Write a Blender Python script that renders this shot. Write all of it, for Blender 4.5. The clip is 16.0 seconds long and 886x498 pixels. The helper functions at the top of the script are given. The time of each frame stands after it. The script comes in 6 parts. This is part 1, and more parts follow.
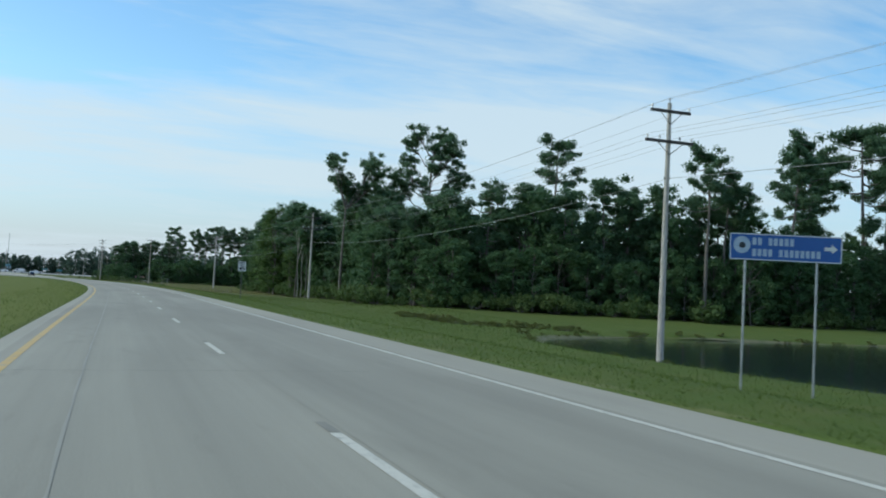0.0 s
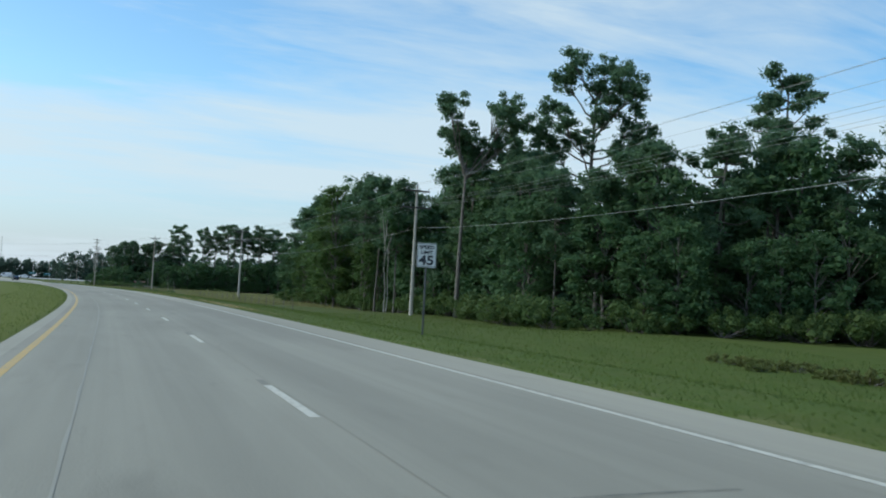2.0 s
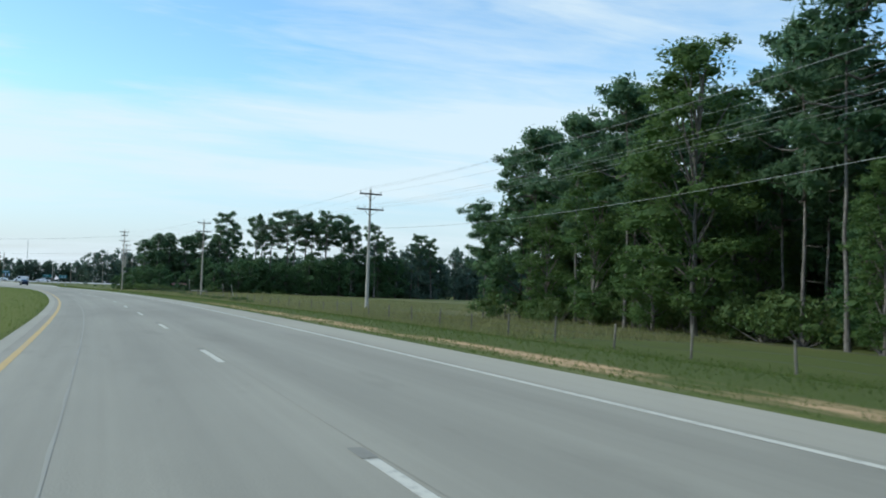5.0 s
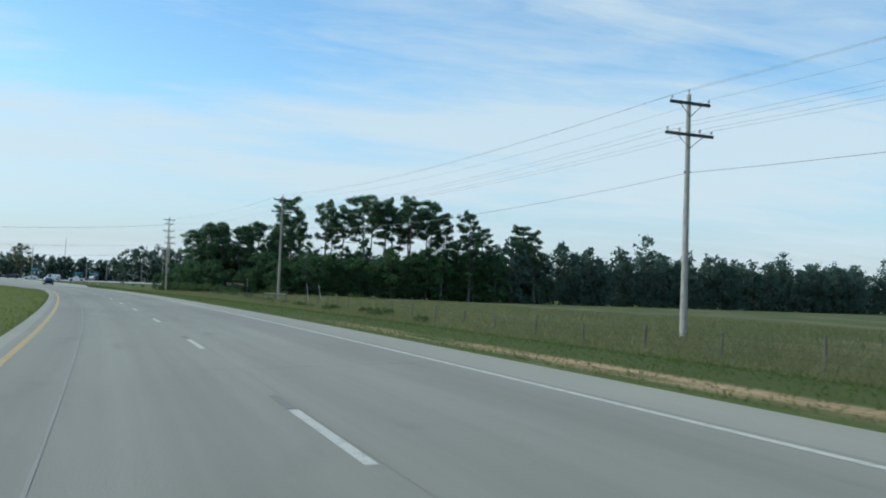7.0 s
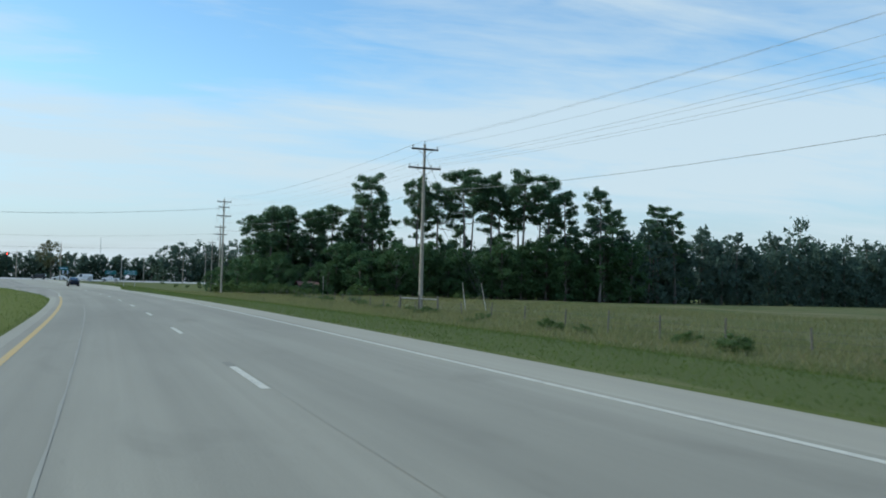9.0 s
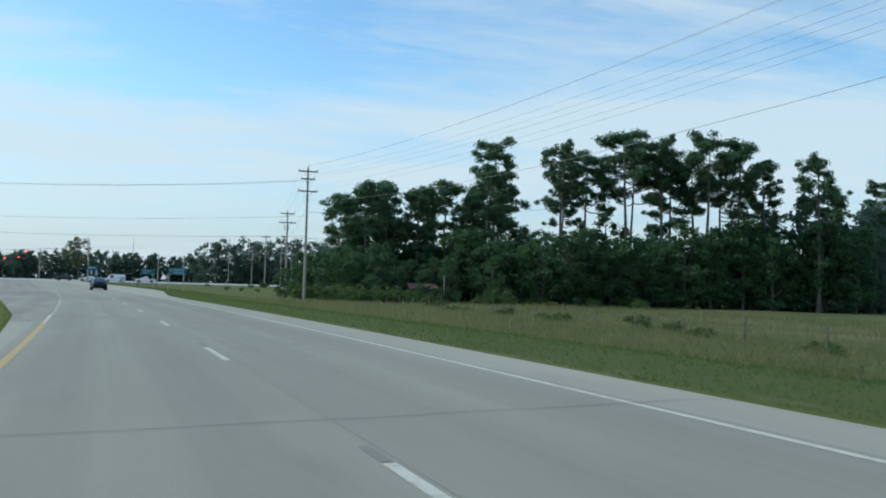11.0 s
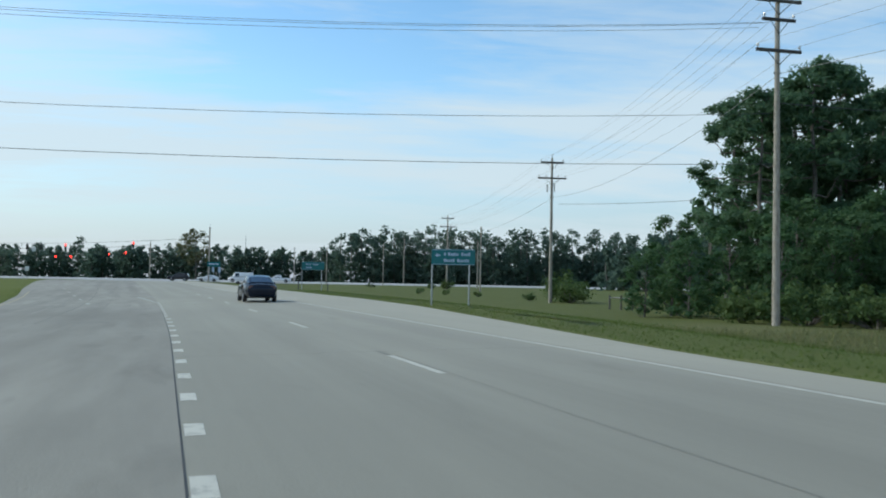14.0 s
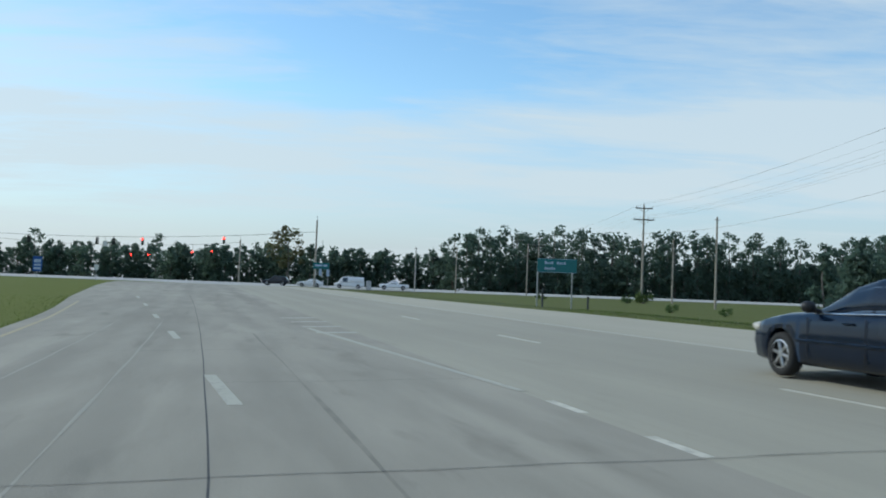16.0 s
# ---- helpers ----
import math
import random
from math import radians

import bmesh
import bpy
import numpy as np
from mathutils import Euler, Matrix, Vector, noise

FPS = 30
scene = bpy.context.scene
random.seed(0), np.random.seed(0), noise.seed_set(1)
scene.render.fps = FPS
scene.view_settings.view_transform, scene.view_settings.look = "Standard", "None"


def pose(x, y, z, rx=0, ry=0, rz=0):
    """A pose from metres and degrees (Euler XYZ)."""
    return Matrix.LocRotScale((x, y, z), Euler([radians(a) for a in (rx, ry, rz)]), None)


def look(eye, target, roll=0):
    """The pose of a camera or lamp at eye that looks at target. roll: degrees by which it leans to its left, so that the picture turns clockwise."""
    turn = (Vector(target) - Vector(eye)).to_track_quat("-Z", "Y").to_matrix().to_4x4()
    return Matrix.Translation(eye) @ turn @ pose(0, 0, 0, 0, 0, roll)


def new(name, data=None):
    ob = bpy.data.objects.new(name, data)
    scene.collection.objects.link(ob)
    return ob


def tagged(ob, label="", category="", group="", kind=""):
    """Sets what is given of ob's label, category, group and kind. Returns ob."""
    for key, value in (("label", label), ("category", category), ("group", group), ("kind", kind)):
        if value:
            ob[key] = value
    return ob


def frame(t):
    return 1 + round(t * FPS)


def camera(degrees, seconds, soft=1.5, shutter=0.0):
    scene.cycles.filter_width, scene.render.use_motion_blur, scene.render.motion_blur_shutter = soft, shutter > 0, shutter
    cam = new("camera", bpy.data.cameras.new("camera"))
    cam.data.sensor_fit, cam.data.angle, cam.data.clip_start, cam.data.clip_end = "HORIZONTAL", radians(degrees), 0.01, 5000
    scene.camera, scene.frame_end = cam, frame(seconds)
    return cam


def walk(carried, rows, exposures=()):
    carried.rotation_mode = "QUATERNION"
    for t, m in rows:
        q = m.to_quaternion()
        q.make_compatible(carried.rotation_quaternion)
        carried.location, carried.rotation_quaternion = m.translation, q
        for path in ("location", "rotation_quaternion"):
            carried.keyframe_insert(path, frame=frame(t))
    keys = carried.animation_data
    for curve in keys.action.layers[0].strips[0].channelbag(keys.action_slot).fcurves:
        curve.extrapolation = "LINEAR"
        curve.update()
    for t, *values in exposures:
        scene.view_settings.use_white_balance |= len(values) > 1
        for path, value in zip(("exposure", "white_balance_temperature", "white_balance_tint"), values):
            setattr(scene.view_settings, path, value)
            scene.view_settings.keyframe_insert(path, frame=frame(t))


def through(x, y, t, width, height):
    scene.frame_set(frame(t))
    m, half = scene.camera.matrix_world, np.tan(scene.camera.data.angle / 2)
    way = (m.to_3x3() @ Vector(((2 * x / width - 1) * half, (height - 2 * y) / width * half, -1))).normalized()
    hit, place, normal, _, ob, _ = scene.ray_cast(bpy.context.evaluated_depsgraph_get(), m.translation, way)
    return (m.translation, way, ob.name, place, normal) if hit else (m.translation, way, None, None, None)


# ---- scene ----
# A divided highway in flat coastal country: concrete lanes bending left, a verge
# with power poles, a pond, a pine wood, a pasture, a grove and a signalled crossing.

# ---- camera ----
cam = camera(51.52, 16.0, soft=1.9, shutter=0.08)
# seconds, eye x y z, yaw to the left of +y, pitch up, lean
ROWS = [
    (0.0, 0.00, 0.00, 1.327, -21.01, 2.75, 2.92),
    (0.5, 0.27, 11.70, 1.316, -20.92, 2.83, 3.03),
    (1.0, 0.56, 22.74, 1.299, -21.05, 2.83, 3.11),
    (1.5, 0.87, 33.75, 1.257, -21.15, 2.91, 2.98),
    (2.0, 1.10, 44.68, 1.276, -21.19, 3.09, 2.99),
    (2.5, 1.33, 55.25, 1.247, -21.05, 3.06, 2.91),
    (3.0, 1.53, 66.61, 1.277, -21.16, 3.10, 2.77),
    (3.5, 1.81, 77.79, 1.283, -21.09, 2.77, 1.95),
    (4.0, 2.03, 88.26, 1.238, -20.72, 2.79, 1.89),
    (4.5, 2.16, 99.82, 1.295, -20.30, 2.66, 1.67),
    (5.0, 2.16, 111.09, 1.281, -19.60, 2.79, 1.85),
    (7.5, 0.80, 168.21, 1.267, -17.02, 2.67, 1.96),
    (8.0, 0.23, 179.02, 1.281, -16.52, 2.58, 1.72),
    (10.5, -4.13, 234.12, 1.280, -14.12, 2.48, 1.61),
    (11.0, -5.27, 245.13, 1.274, -13.72, 2.50, 1.56),
    (11.5, -6.56, 255.97, 1.286, -13.47, 2.36, 1.42),
    (12.0, -7.98, 266.67, 1.293, -12.77, 2.38, 1.36),
    (12.5, -9.50, 277.31, 1.280, -11.64, 2.32, 1.09),
    (13.0, -11.25, 287.85, 1.261, -10.26, 2.28, 1.13),
    (13.5, -13.31, 298.83, 1.247, -8.55, 2.19, 1.21),
    (14.0, -15.38, 308.74, 1.217, -7.46, 2.18, 1.11),
    (14.5, -17.79, 318.89, 1.213, -6.22, 2.40, 1.45),
    (15.0, -20.45, 329.24, 1.184, -4.94, 2.44, 1.62),
    (15.5, -22.95, 338.86, 1.145, -3.92, 2.52, 1.95),
    (16.0, -25.76, 348.48, 1.114, -3.17, 2.56, 2.19),
]


def heading(yaw, pitch):
    a, b = radians(yaw), radians(pitch)
    return Vector((-math.sin(a) * math.cos(b), math.cos(a) * math.cos(b), math.sin(b)))


walk(cam, [(t, look(Vector((x, y, z)), Vector((x, y, z)) + heading(yaw, pitch), roll)) for t, x, y, z, yaw, pitch, roll in ROWS],
     exposures=[(0.0, 0.20, 6200, -3.0), (2.5, 0.24, 6200, -3.0), (4.0, 0.40, 6260, -2.5), (5.0, 0.42, 6260, -2.5), (7.5, 0.17, 6140, -3.5), (12.5, 0.22, 6140, -3.5), (14.5, 0.18, 6330, -1.5), (16.0, 0.13, 6330, -1.5)])

# ---- world and sun ----
SUN_AZ, SUN_EL = 292.0, 37.0     # compass degrees from +y, clockwise; height
SKY_STRENGTH, SUN_STRENGTH = 0.139, 2.0


def node(nt, kind, **values):
    n = nt.nodes.new(kind)
    for key, value in values.items():
        n.inputs[key].default_value = value
    return n


def make_world():
    w = bpy.data.worlds.new("hazy_summer_sky")
    scene.world = w
    w.use_nodes = True
    nt = w.node_tree
    nt.nodes.clear()
    out = nt.nodes.new("ShaderNodeOutputWorld")
    bg = nt.nodes.new("ShaderNodeBackground")
    bg.inputs["Strength"].default_value = SKY_STRENGTH
    sky = nt.nodes.new("ShaderNodeTexSky")
    sky.sky_type = "NISHITA"
    sky.sun_disc = False
    sky.sun_elevation, sky.sun_rotation = radians(SUN_EL), radians(SUN_AZ)
    sky.air_density, sky.dust_density, sky.ozone_density = 1.0, 0.55, 2.2
    co = nt.nodes.new("ShaderNodeTexCoord")
    sep = nt.nodes.new("ShaderNodeSeparateXYZ")
    nt.links.new(co.outputs["Generated"], sep.inputs[0])
    up = nt.nodes.new("ShaderNodeMath")
    up.operation = "MAXIMUM"
    up.inputs[1].default_value = 0.0
    nt.links.new(sep.outputs["Z"], up.inputs[0])
    lift = nt.nodes.new("ShaderNodeMath")
    lift.operation = "ADD"
    lift.inputs[1].default_value = 0.10
    nt.links.new(up.outputs[0], lift.inputs[0])
    flat = nt.nodes.new("ShaderNodeVectorMath")
    flat.operation = "DIVIDE"
    both = nt.nodes.new("ShaderNodeCombineXYZ")
    for k in range(3):
        nt.links.new(lift.outputs[0], both.inputs[k])
    nt.links.new(co.outputs["Generated"], flat.inputs[0])
    nt.links.new(both.outputs[0], flat.inputs[1])
    place = nt.nodes.new("ShaderNodeMapping")
    place.inputs["Rotation"].default_value = (0, 0, radians(14))
    place.inputs["Scale"].default_value = (0.42, 0.80, 0.0)
    place.inputs["Location"].default_value = (1.35, 0.7, 0)
    nt.links.new(flat.outputs[0], place.inputs[0])
    big = node(nt, "ShaderNodeTexNoise", Scale=1.0, Detail=9.0, Roughness=0.58, Distortion=0.25)
    nt.links.new(place.outputs[0], big.inputs["Vector"])
    ramp = nt.nodes.new("ShaderNodeValToRGB")
    ramp.color_ramp.elements[0].position, ramp.color_ramp.elements[1].position = 0.43, 0.64
    # a broad bank of cloud low in the sky, thinner cloud above it
    low = node(nt, "ShaderNodeMapRange")
    low.interpolation_type = "SMOOTHSTEP"
    low.inputs["From Min"].default_value, low.inputs["From Max"].default_value = 0.066, 0.020
    low.inputs["To Min"].default_value, low.inputs["To Max"].default_value = 0.055, 0.20
    off = nt.nodes.new("ShaderNodeMath")
    off.operation = "SUBTRACT"
    off.inputs[1].default_value = 0.145
    nt.links.new(up.outputs[0], off.inputs[0])
    gap = nt.nodes.new("ShaderNodeMath")
    gap.operation = "ABSOLUTE"
    nt.links.new(off.outputs[0], gap.inputs[0])
    nt.links.new(gap.outputs[0], low.inputs["Value"])
    dens = nt.nodes.new("ShaderNodeMath")
    dens.operation = "MULTIPLY_ADD"
    dens.inputs[1].default_value = 0.85
    nt.links.new(big.outputs["Fac"], dens.inputs[0])
    nt.links.new(low.outputs[0], dens.inputs[2])
    # fine wisps drawn out across the wind
    comb = nt.nodes.new("ShaderNodeMapping")
    comb.inputs["Rotation"].default_value = (0, 0, radians(-28))
    comb.inputs["Scale"].default_value = (1.1, 3.4, 0.0)
    nt.links.new(flat.outputs[0], comb.inputs[0])
    wisp = node(nt, "ShaderNodeTexNoise", Scale=1.0, Detail=8.0, Roughness=0.62, Distortion=0.9)
    nt.links.new(comb.outputs[0], wisp.inputs["Vector"])
    drawn = nt.nodes.new("ShaderNodeMath")
    drawn.operation = "MULTIPLY_ADD"
    drawn.inputs[1].default_value = 0.34
    nt.links.new(wisp.outputs["Fac"], drawn.inputs[0])
    less = nt.nodes.new("ShaderNodeMath")
    less.operation = "SUBTRACT"
    less.inputs[1].default_value = 0.165
    nt.links.new(dens.outputs[0], less.inputs[0])
    nt.links.new(less.outputs[0], drawn.inputs[2])
    nt.links.new(drawn.outputs[0], ramp.inputs[0])
    veil = node(nt, "ShaderNodeMapRange")
    veil.inputs["From Min"].default_value, veil.inputs["From Max"].default_value = 0.0, 0.21
    veil.inputs["To Min"].default_value, veil.inputs["To Max"].default_value = 0.92, 0.0
    nt.links.new(up.outputs[0], veil.inputs["Value"])
    cover = nt.nodes.new("ShaderNodeMath")
    cover.operation = "MULTIPLY"
    cover.inputs[1].default_value = 0.80
    nt.links.new(ramp.outputs[0], cover.inputs[0])
    mix = nt.nodes.new("ShaderNodeMixRGB")
    mix.use_clamp = False
    mix.inputs[2].default_value = (4.45, 4.78, 5.35, 1)
    clamp = nt.nodes.new("ShaderNodeClamp")
    clamp.inputs["Max"].default_value = 0.9
    nt.links.new(cover.outputs[0], clamp.inputs[0])
    nt.links.new(clamp.outputs[0], mix.inputs[0])
    vivid = node(nt, "ShaderNodeHueSaturation", Saturation=1.12, Value=1.2)
    nt.links.new(sky.outputs[0], vivid.inputs["Color"])
    haze = nt.nodes.new("ShaderNodeMixRGB")
    haze.inputs[2].default_value = (3.0, 3.2, 4.15, 1)
    nt.links.new(veil.outputs[0], haze.inputs[0])
    nt.links.new(vivid.outputs[0], haze.inputs[1])
    nt.links.new(haze.outputs[0], mix.inputs[1])
    nt.links.new(mix.outputs[0], bg.inputs["Color"])
    nt.links.new(bg.outputs[0], out.inputs["Surface"])


make_world()
sun_data = bpy.data.lights.new("sun", "SUN")
sun_data.energy, sun_data.angle, sun_data.color = SUN_STRENGTH, radians(4.0), (1.0, 0.95, 0.86)
sun = new("sun", sun_data)
to_sun = Vector((math.sin(radians(SUN_AZ)) * math.cos(radians(SUN_EL)), math.cos(radians(SUN_AZ)) * math.cos(radians(SUN_EL)), math.sin(radians(SUN_EL))))
sun.matrix_world = look(to_sun * 100, (0, 0, 0))

# ---- materials ----


def material(name, rough=0.8, metal=0.0):
    m = bpy.data.materials.new(name)
    m.use_nodes = True
    p = m.node_tree.nodes["Principled BSDF"]
    p.inputs["Roughness"].default_value, p.inputs["Metallic"].default_value = rough, metal
    return m, m.node_tree, p


def coords(nt, source="Object", scale=(1, 1, 1)):
    c, mp = nt.nodes.new("ShaderNodeTexCoord"), nt.nodes.new("ShaderNodeMapping")
    mp.inputs["Scale"].default_value = scale
    nt.links.new(c.outputs[source], mp.inputs[0])
    return mp.outputs[0]


def noise_fac(nt, vec, scale, detail=4.0, rough=0.55, lo=0.35, hi=0.65, distort=0.0):
    n = node(nt, "ShaderNodeTexNoise", Scale=scale, Detail=detail, Roughness=rough, Distortion=distort)
    nt.links.new(vec, n.inputs["Vector"])
    r = node(nt, "ShaderNodeMapRange")
    r.inputs["From Min"].default_value, r.inputs["From Max"].default_value = lo, hi
    nt.links.new(n.outputs["Fac"], r.inputs["Value"])
    return r.outputs[0]


def blend(nt, fac, a, b, kind="MIX"):
    m = nt.nodes.new("ShaderNodeMixRGB")
    m.blend_type = kind
    for k, v in ((0, fac), (1, a), (2, b)):
        if isinstance(v, bpy.types.NodeSocket):
            nt.links.new(v, m.inputs[k])
        else:
            m.inputs[k].default_value = v if k == 0 else (*v, 1)
    return m.outputs[0]


def maths(nt, op, a, b=0.0, c=0.0):
    m = nt.nodes.new("ShaderNodeMath")
    m.operation = op
    for k, v in enumerate((a, b, c)):
        if isinstance(v, bpy.types.NodeSocket):
            nt.links.new(v, m.inputs[k])
        else:
            m.inputs[k].default_value = v
    return m.outputs[0]


def bump(nt, p, height, strength=0.3, distance=0.02):
    b = node(nt, "ShaderNodeBump", Strength=strength, Distance=distance)
    nt.links.new(height, b.inputs["Height"])
    nt.links.new(b.outputs[0], p.inputs["Normal"])


def simple(name, colour, rough=0.7, metal=0.0, second=None, scale=3.0, relief=0.0, spec=0.5):
    """A surface of one colour that drifts towards a second one in patches and grain."""
    m, nt, p = material(name, rough, metal)
    vec = coords(nt)
    second = second or tuple(c * 0.72 for c in colour)
    base = blend(nt, noise_fac(nt, vec, scale), colour, second)
    fine = noise_fac(nt, vec, scale * 9, 3.0)
    base = blend(nt, maths(nt, "MULTIPLY", fine, 0.35), base, tuple(c * 0.8 for c in second))
    nt.links.new(base, p.inputs["Base Color"])
    p.inputs["Specular IOR Level"].default_value = spec
    if relief:
        bump(nt, p, fine, relief)
    return m


def band(nt, v, centre, half, soft):
    """1 near centre, falling to 0 over soft."""
    d = maths(nt, "ABSOLUTE", maths(nt, "SUBTRACT", v, centre))
    r = node(nt, "ShaderNodeMapRange")
    r.interpolation_type = "SMOOTHSTEP"
    r.inputs["From Min"].default_value, r.inputs["From Max"].default_value = half, half + soft
    r.inputs["To Min"].default_value, r.inputs["To Max"].default_value = 1.0, 0.0
    nt.links.new(d, r.inputs["Value"])
    return r.outputs[0]


def past(nt, v, lo, hi):
    r = node(nt, "ShaderNodeMapRange")
    r.interpolation_type = "SMOOTHSTEP"
    r.inputs["From Min"].default_value, r.inputs["From Max"].default_value = lo, hi
    nt.links.new(v, r.inputs["Value"])
    return r.outputs[0]


def road_uv(nt):
    c, s = nt.nodes.new("ShaderNodeTexCoord"), nt.nodes.new("ShaderNodeSeparateXYZ")
    nt.links.new(c.outputs["UV"], s.inputs[0])
    return c.outputs["UV"], s.outputs["X"], s.outputs["Y"]


def stretched(nt, vec, sx, sy):
    mp = nt.nodes.new("ShaderNodeMapping")
    mp.inputs["Scale"].default_value = (sx, sy, 1)
    nt.links.new(vec, mp.inputs[0])
    return mp.outputs[0]


def concrete(name, base, dark, tracks, stain=0.5, streaky=0.22, end_gain=0.3):
    """Road concrete; tracks are the lateral places of the polished, darker wheel paths."""
    m, nt, p = material(name, 0.85)
    uv, s, lat = road_uv(nt)
    col = blend(nt, noise_fac(nt, stretched(nt, uv, 0.05, 0.5), 1.0, 5), base, tuple(c * 0.86 for c in base))
    for t in tracks:
        f = maths(nt, "MULTIPLY", band(nt, lat, t, 0.18, 0.55), noise_fac(nt, stretched(nt, uv, 0.02, 0.7), 1.0, 4, lo=0.25, hi=0.7))
        col = blend(nt, maths(nt, "MULTIPLY", f, 0.45), col, dark)
    wide_ = 5.0 if streaky < 0.3 else 1.1
    streak = noise_fac(nt, stretched(nt, uv, 0.2 / wide_, wide_), 1.0, 5, lo=0.4, hi=0.70)
    col = blend(nt, maths(nt, "MULTIPLY", streak, streaky), col, dark)
    pale = noise_fac(nt, stretched(nt, uv, 0.11, 0.8), 1.0, 6, lo=0.54, hi=0.70, distort=0.5)
    col = blend(nt, maths(nt, "MULTIPLY", pale, streaky), col, tuple(min(1, c * 1.18) for c in base))
    blot = noise_fac(nt, stretched(nt, uv, 0.22, 0.9), 1.0, 5, lo=0.60, hi=0.80, distort=0.4)
    col = blend(nt, maths(nt, "MULTIPLY", blot, stain), col, tuple(c * 0.7 for c in dark))
    broad = noise_fac(nt, stretched(nt, uv, 0.035, 0.11), 1.0, 5, lo=0.44, hi=0.64)
    col = blend(nt, maths(nt, "MULTIPLY", broad, 0.50), col, dark)
    wet = noise_fac(nt, stretched(nt, uv, 0.55, 2.6), 1.0, 6, 0.65, lo=0.62, hi=0.74)
    col = blend(nt, maths(nt, "MULTIPLY", wet, 0.35 * stain), col, tuple(c * 0.55 for c in dark))
    # paler along the road, rising between s = 300 and 360
    paler_end = maths(nt, "MULTIPLY", past(nt, s, 300.0, 360.0), end_gain)
    col = blend(nt, paler_end, col, tuple(min(1, c * 1.3) for c in base))
    grain = noise_fac(nt, uv, 38.0, 3, lo=0.3, hi=0.7)
    col = blend(nt, maths(nt, "MULTIPLY", grain, 0.14), col, tuple(c * 0.55 for c in base))
    nt.links.new(col, p.inputs["Base Color"])
    bump(nt, p, grain, 0.18, 0.01)
    return m


def paint(name, colour, worn):
    m, nt, p = material(name, 0.7)
    uv, s, lat = road_uv(nt)
    f = noise_fac(nt, uv, 6.0, 6, 0.7, lo=0.50, hi=0.66)
    col = blend(nt, maths(nt, "MULTIPLY", f, worn), colour, (0.29, 0.272, 0.232))
    col = blend(nt, maths(nt, "MULTIPLY", noise_fac(nt, uv, 0.6), 0.25), col, tuple(c * 0.7 for c in colour))
    nt.links.new(col, p.inputs["Base Color"])
    return m


def turf(name, colours, field, dirt=False):
    """Mown verge that turns greener along the road, and ragged pasture past the fence."""
    m, nt, p = material(name, 0.95)
    p.inputs["Specular IOR Level"].default_value = 0.15
    uv, s, lat = road_uv(nt)
    a, b, c = colours
    patchy = noise_fac(nt, stretched(nt, uv, 0.06, 0.25), 1.0, 6)
    col = blend(nt, patchy, a, b)
    col = blend(nt, maths(nt, "MULTIPLY", noise_fac(nt, uv, 0.7, 6, lo=0.45, hi=0.7), 0.7), col, c)
    mown = noise_fac(nt, stretched(nt, uv, 0.10, 0.35), 1.0, 6, 0.6, lo=0.44, hi=0.66)
    col = blend(nt, maths(nt, "MULTIPLY", mown, 0.40), col, tuple(v * 0.68 for v in a))
    green = maths(nt, "MULTIPLY", maths(nt, "MULTIPLY", past(nt, s, 70.0, 130.0), past(nt, s, 310.0, 270.0)), maths(nt, "SUBTRACT", 1.0, past(nt, lat, -1.0, 1.0)))
    col = blend(nt, maths(nt, "MULTIPLY", green, 0.75), col, field[0])
    col = blend(nt, maths(nt, "MULTIPLY", past(nt, lat, 2.0, 4.0), 0.55), col, (0.150, 0.158, 0.026))
    pale_ = maths(nt, "MULTIPLY", past(nt, s, 300.0, 345.0), maths(nt, "SUBTRACT", 1.0, past(nt, lat, -1.0, 1.0)))
    col = blend(nt, maths(nt, "MULTIPLY", pale_, 0.5), col, (0.135, 0.130, 0.048))
    wander = maths(nt, "MULTIPLY_ADD", noise_fac(nt, uv, 0.25, 5, lo=0.2, hi=0.8), 5.0, lat)
    rough_ = maths(nt, "MULTIPLY", past(nt, wander, -9.0, -11.5), maths(nt, "MULTIPLY", past(nt, s, 135.0, 175.0), past(nt, s, 362.0, 335.0)))
    wild = blend(nt, patchy, field[0], field[1])
    wild = blend(nt, noise_fac(nt, stretched(nt, uv, 0.05, 0.12), 1.0, 6, lo=0.46, hi=0.66), wild, field[2])
    col = blend(nt, rough_, col, wild)
    grain = noise_fac(nt, uv, 9.0, 5, 0.7, lo=0.3, hi=0.7)
    col = blend(nt, maths(nt, "MULTIPLY", grain, 0.22), col, tuple(v * 0.5 for v in a))
    if dirt:
        along = band(nt, s, 146.0, 28.0, 32.0)
        where = maths(nt, "MULTIPLY", band(nt, lat, -5.35, 0.16, 0.34), along)
        patch = noise_fac(nt, stretched(nt, uv, 0.16, 1.3), 1.0, 6, lo=0.38, hi=0.54)
        ground = blend(nt, noise_fac(nt, uv, 3.0), (0.52, 0.35, 0.20), (0.40, 0.27, 0.15))
        col = blend(nt, maths(nt, "MULTIPLY", where, patch), col, ground)
        edge = maths(nt, "MULTIPLY", band(nt, lat, -4.9, 0.12, 0.25), noise_fac(nt, stretched(nt, uv, 0.5, 2.0), 1.0, 5, lo=0.5, hi=0.6))
        col = blend(nt, maths(nt, "MULTIPLY", edge, 0.25), col, (0.24, 0.21, 0.12))
    nt.links.new(col, p.inputs["Base Color"])
    bump(nt, p, grain, 0.4, 0.04)
    return m


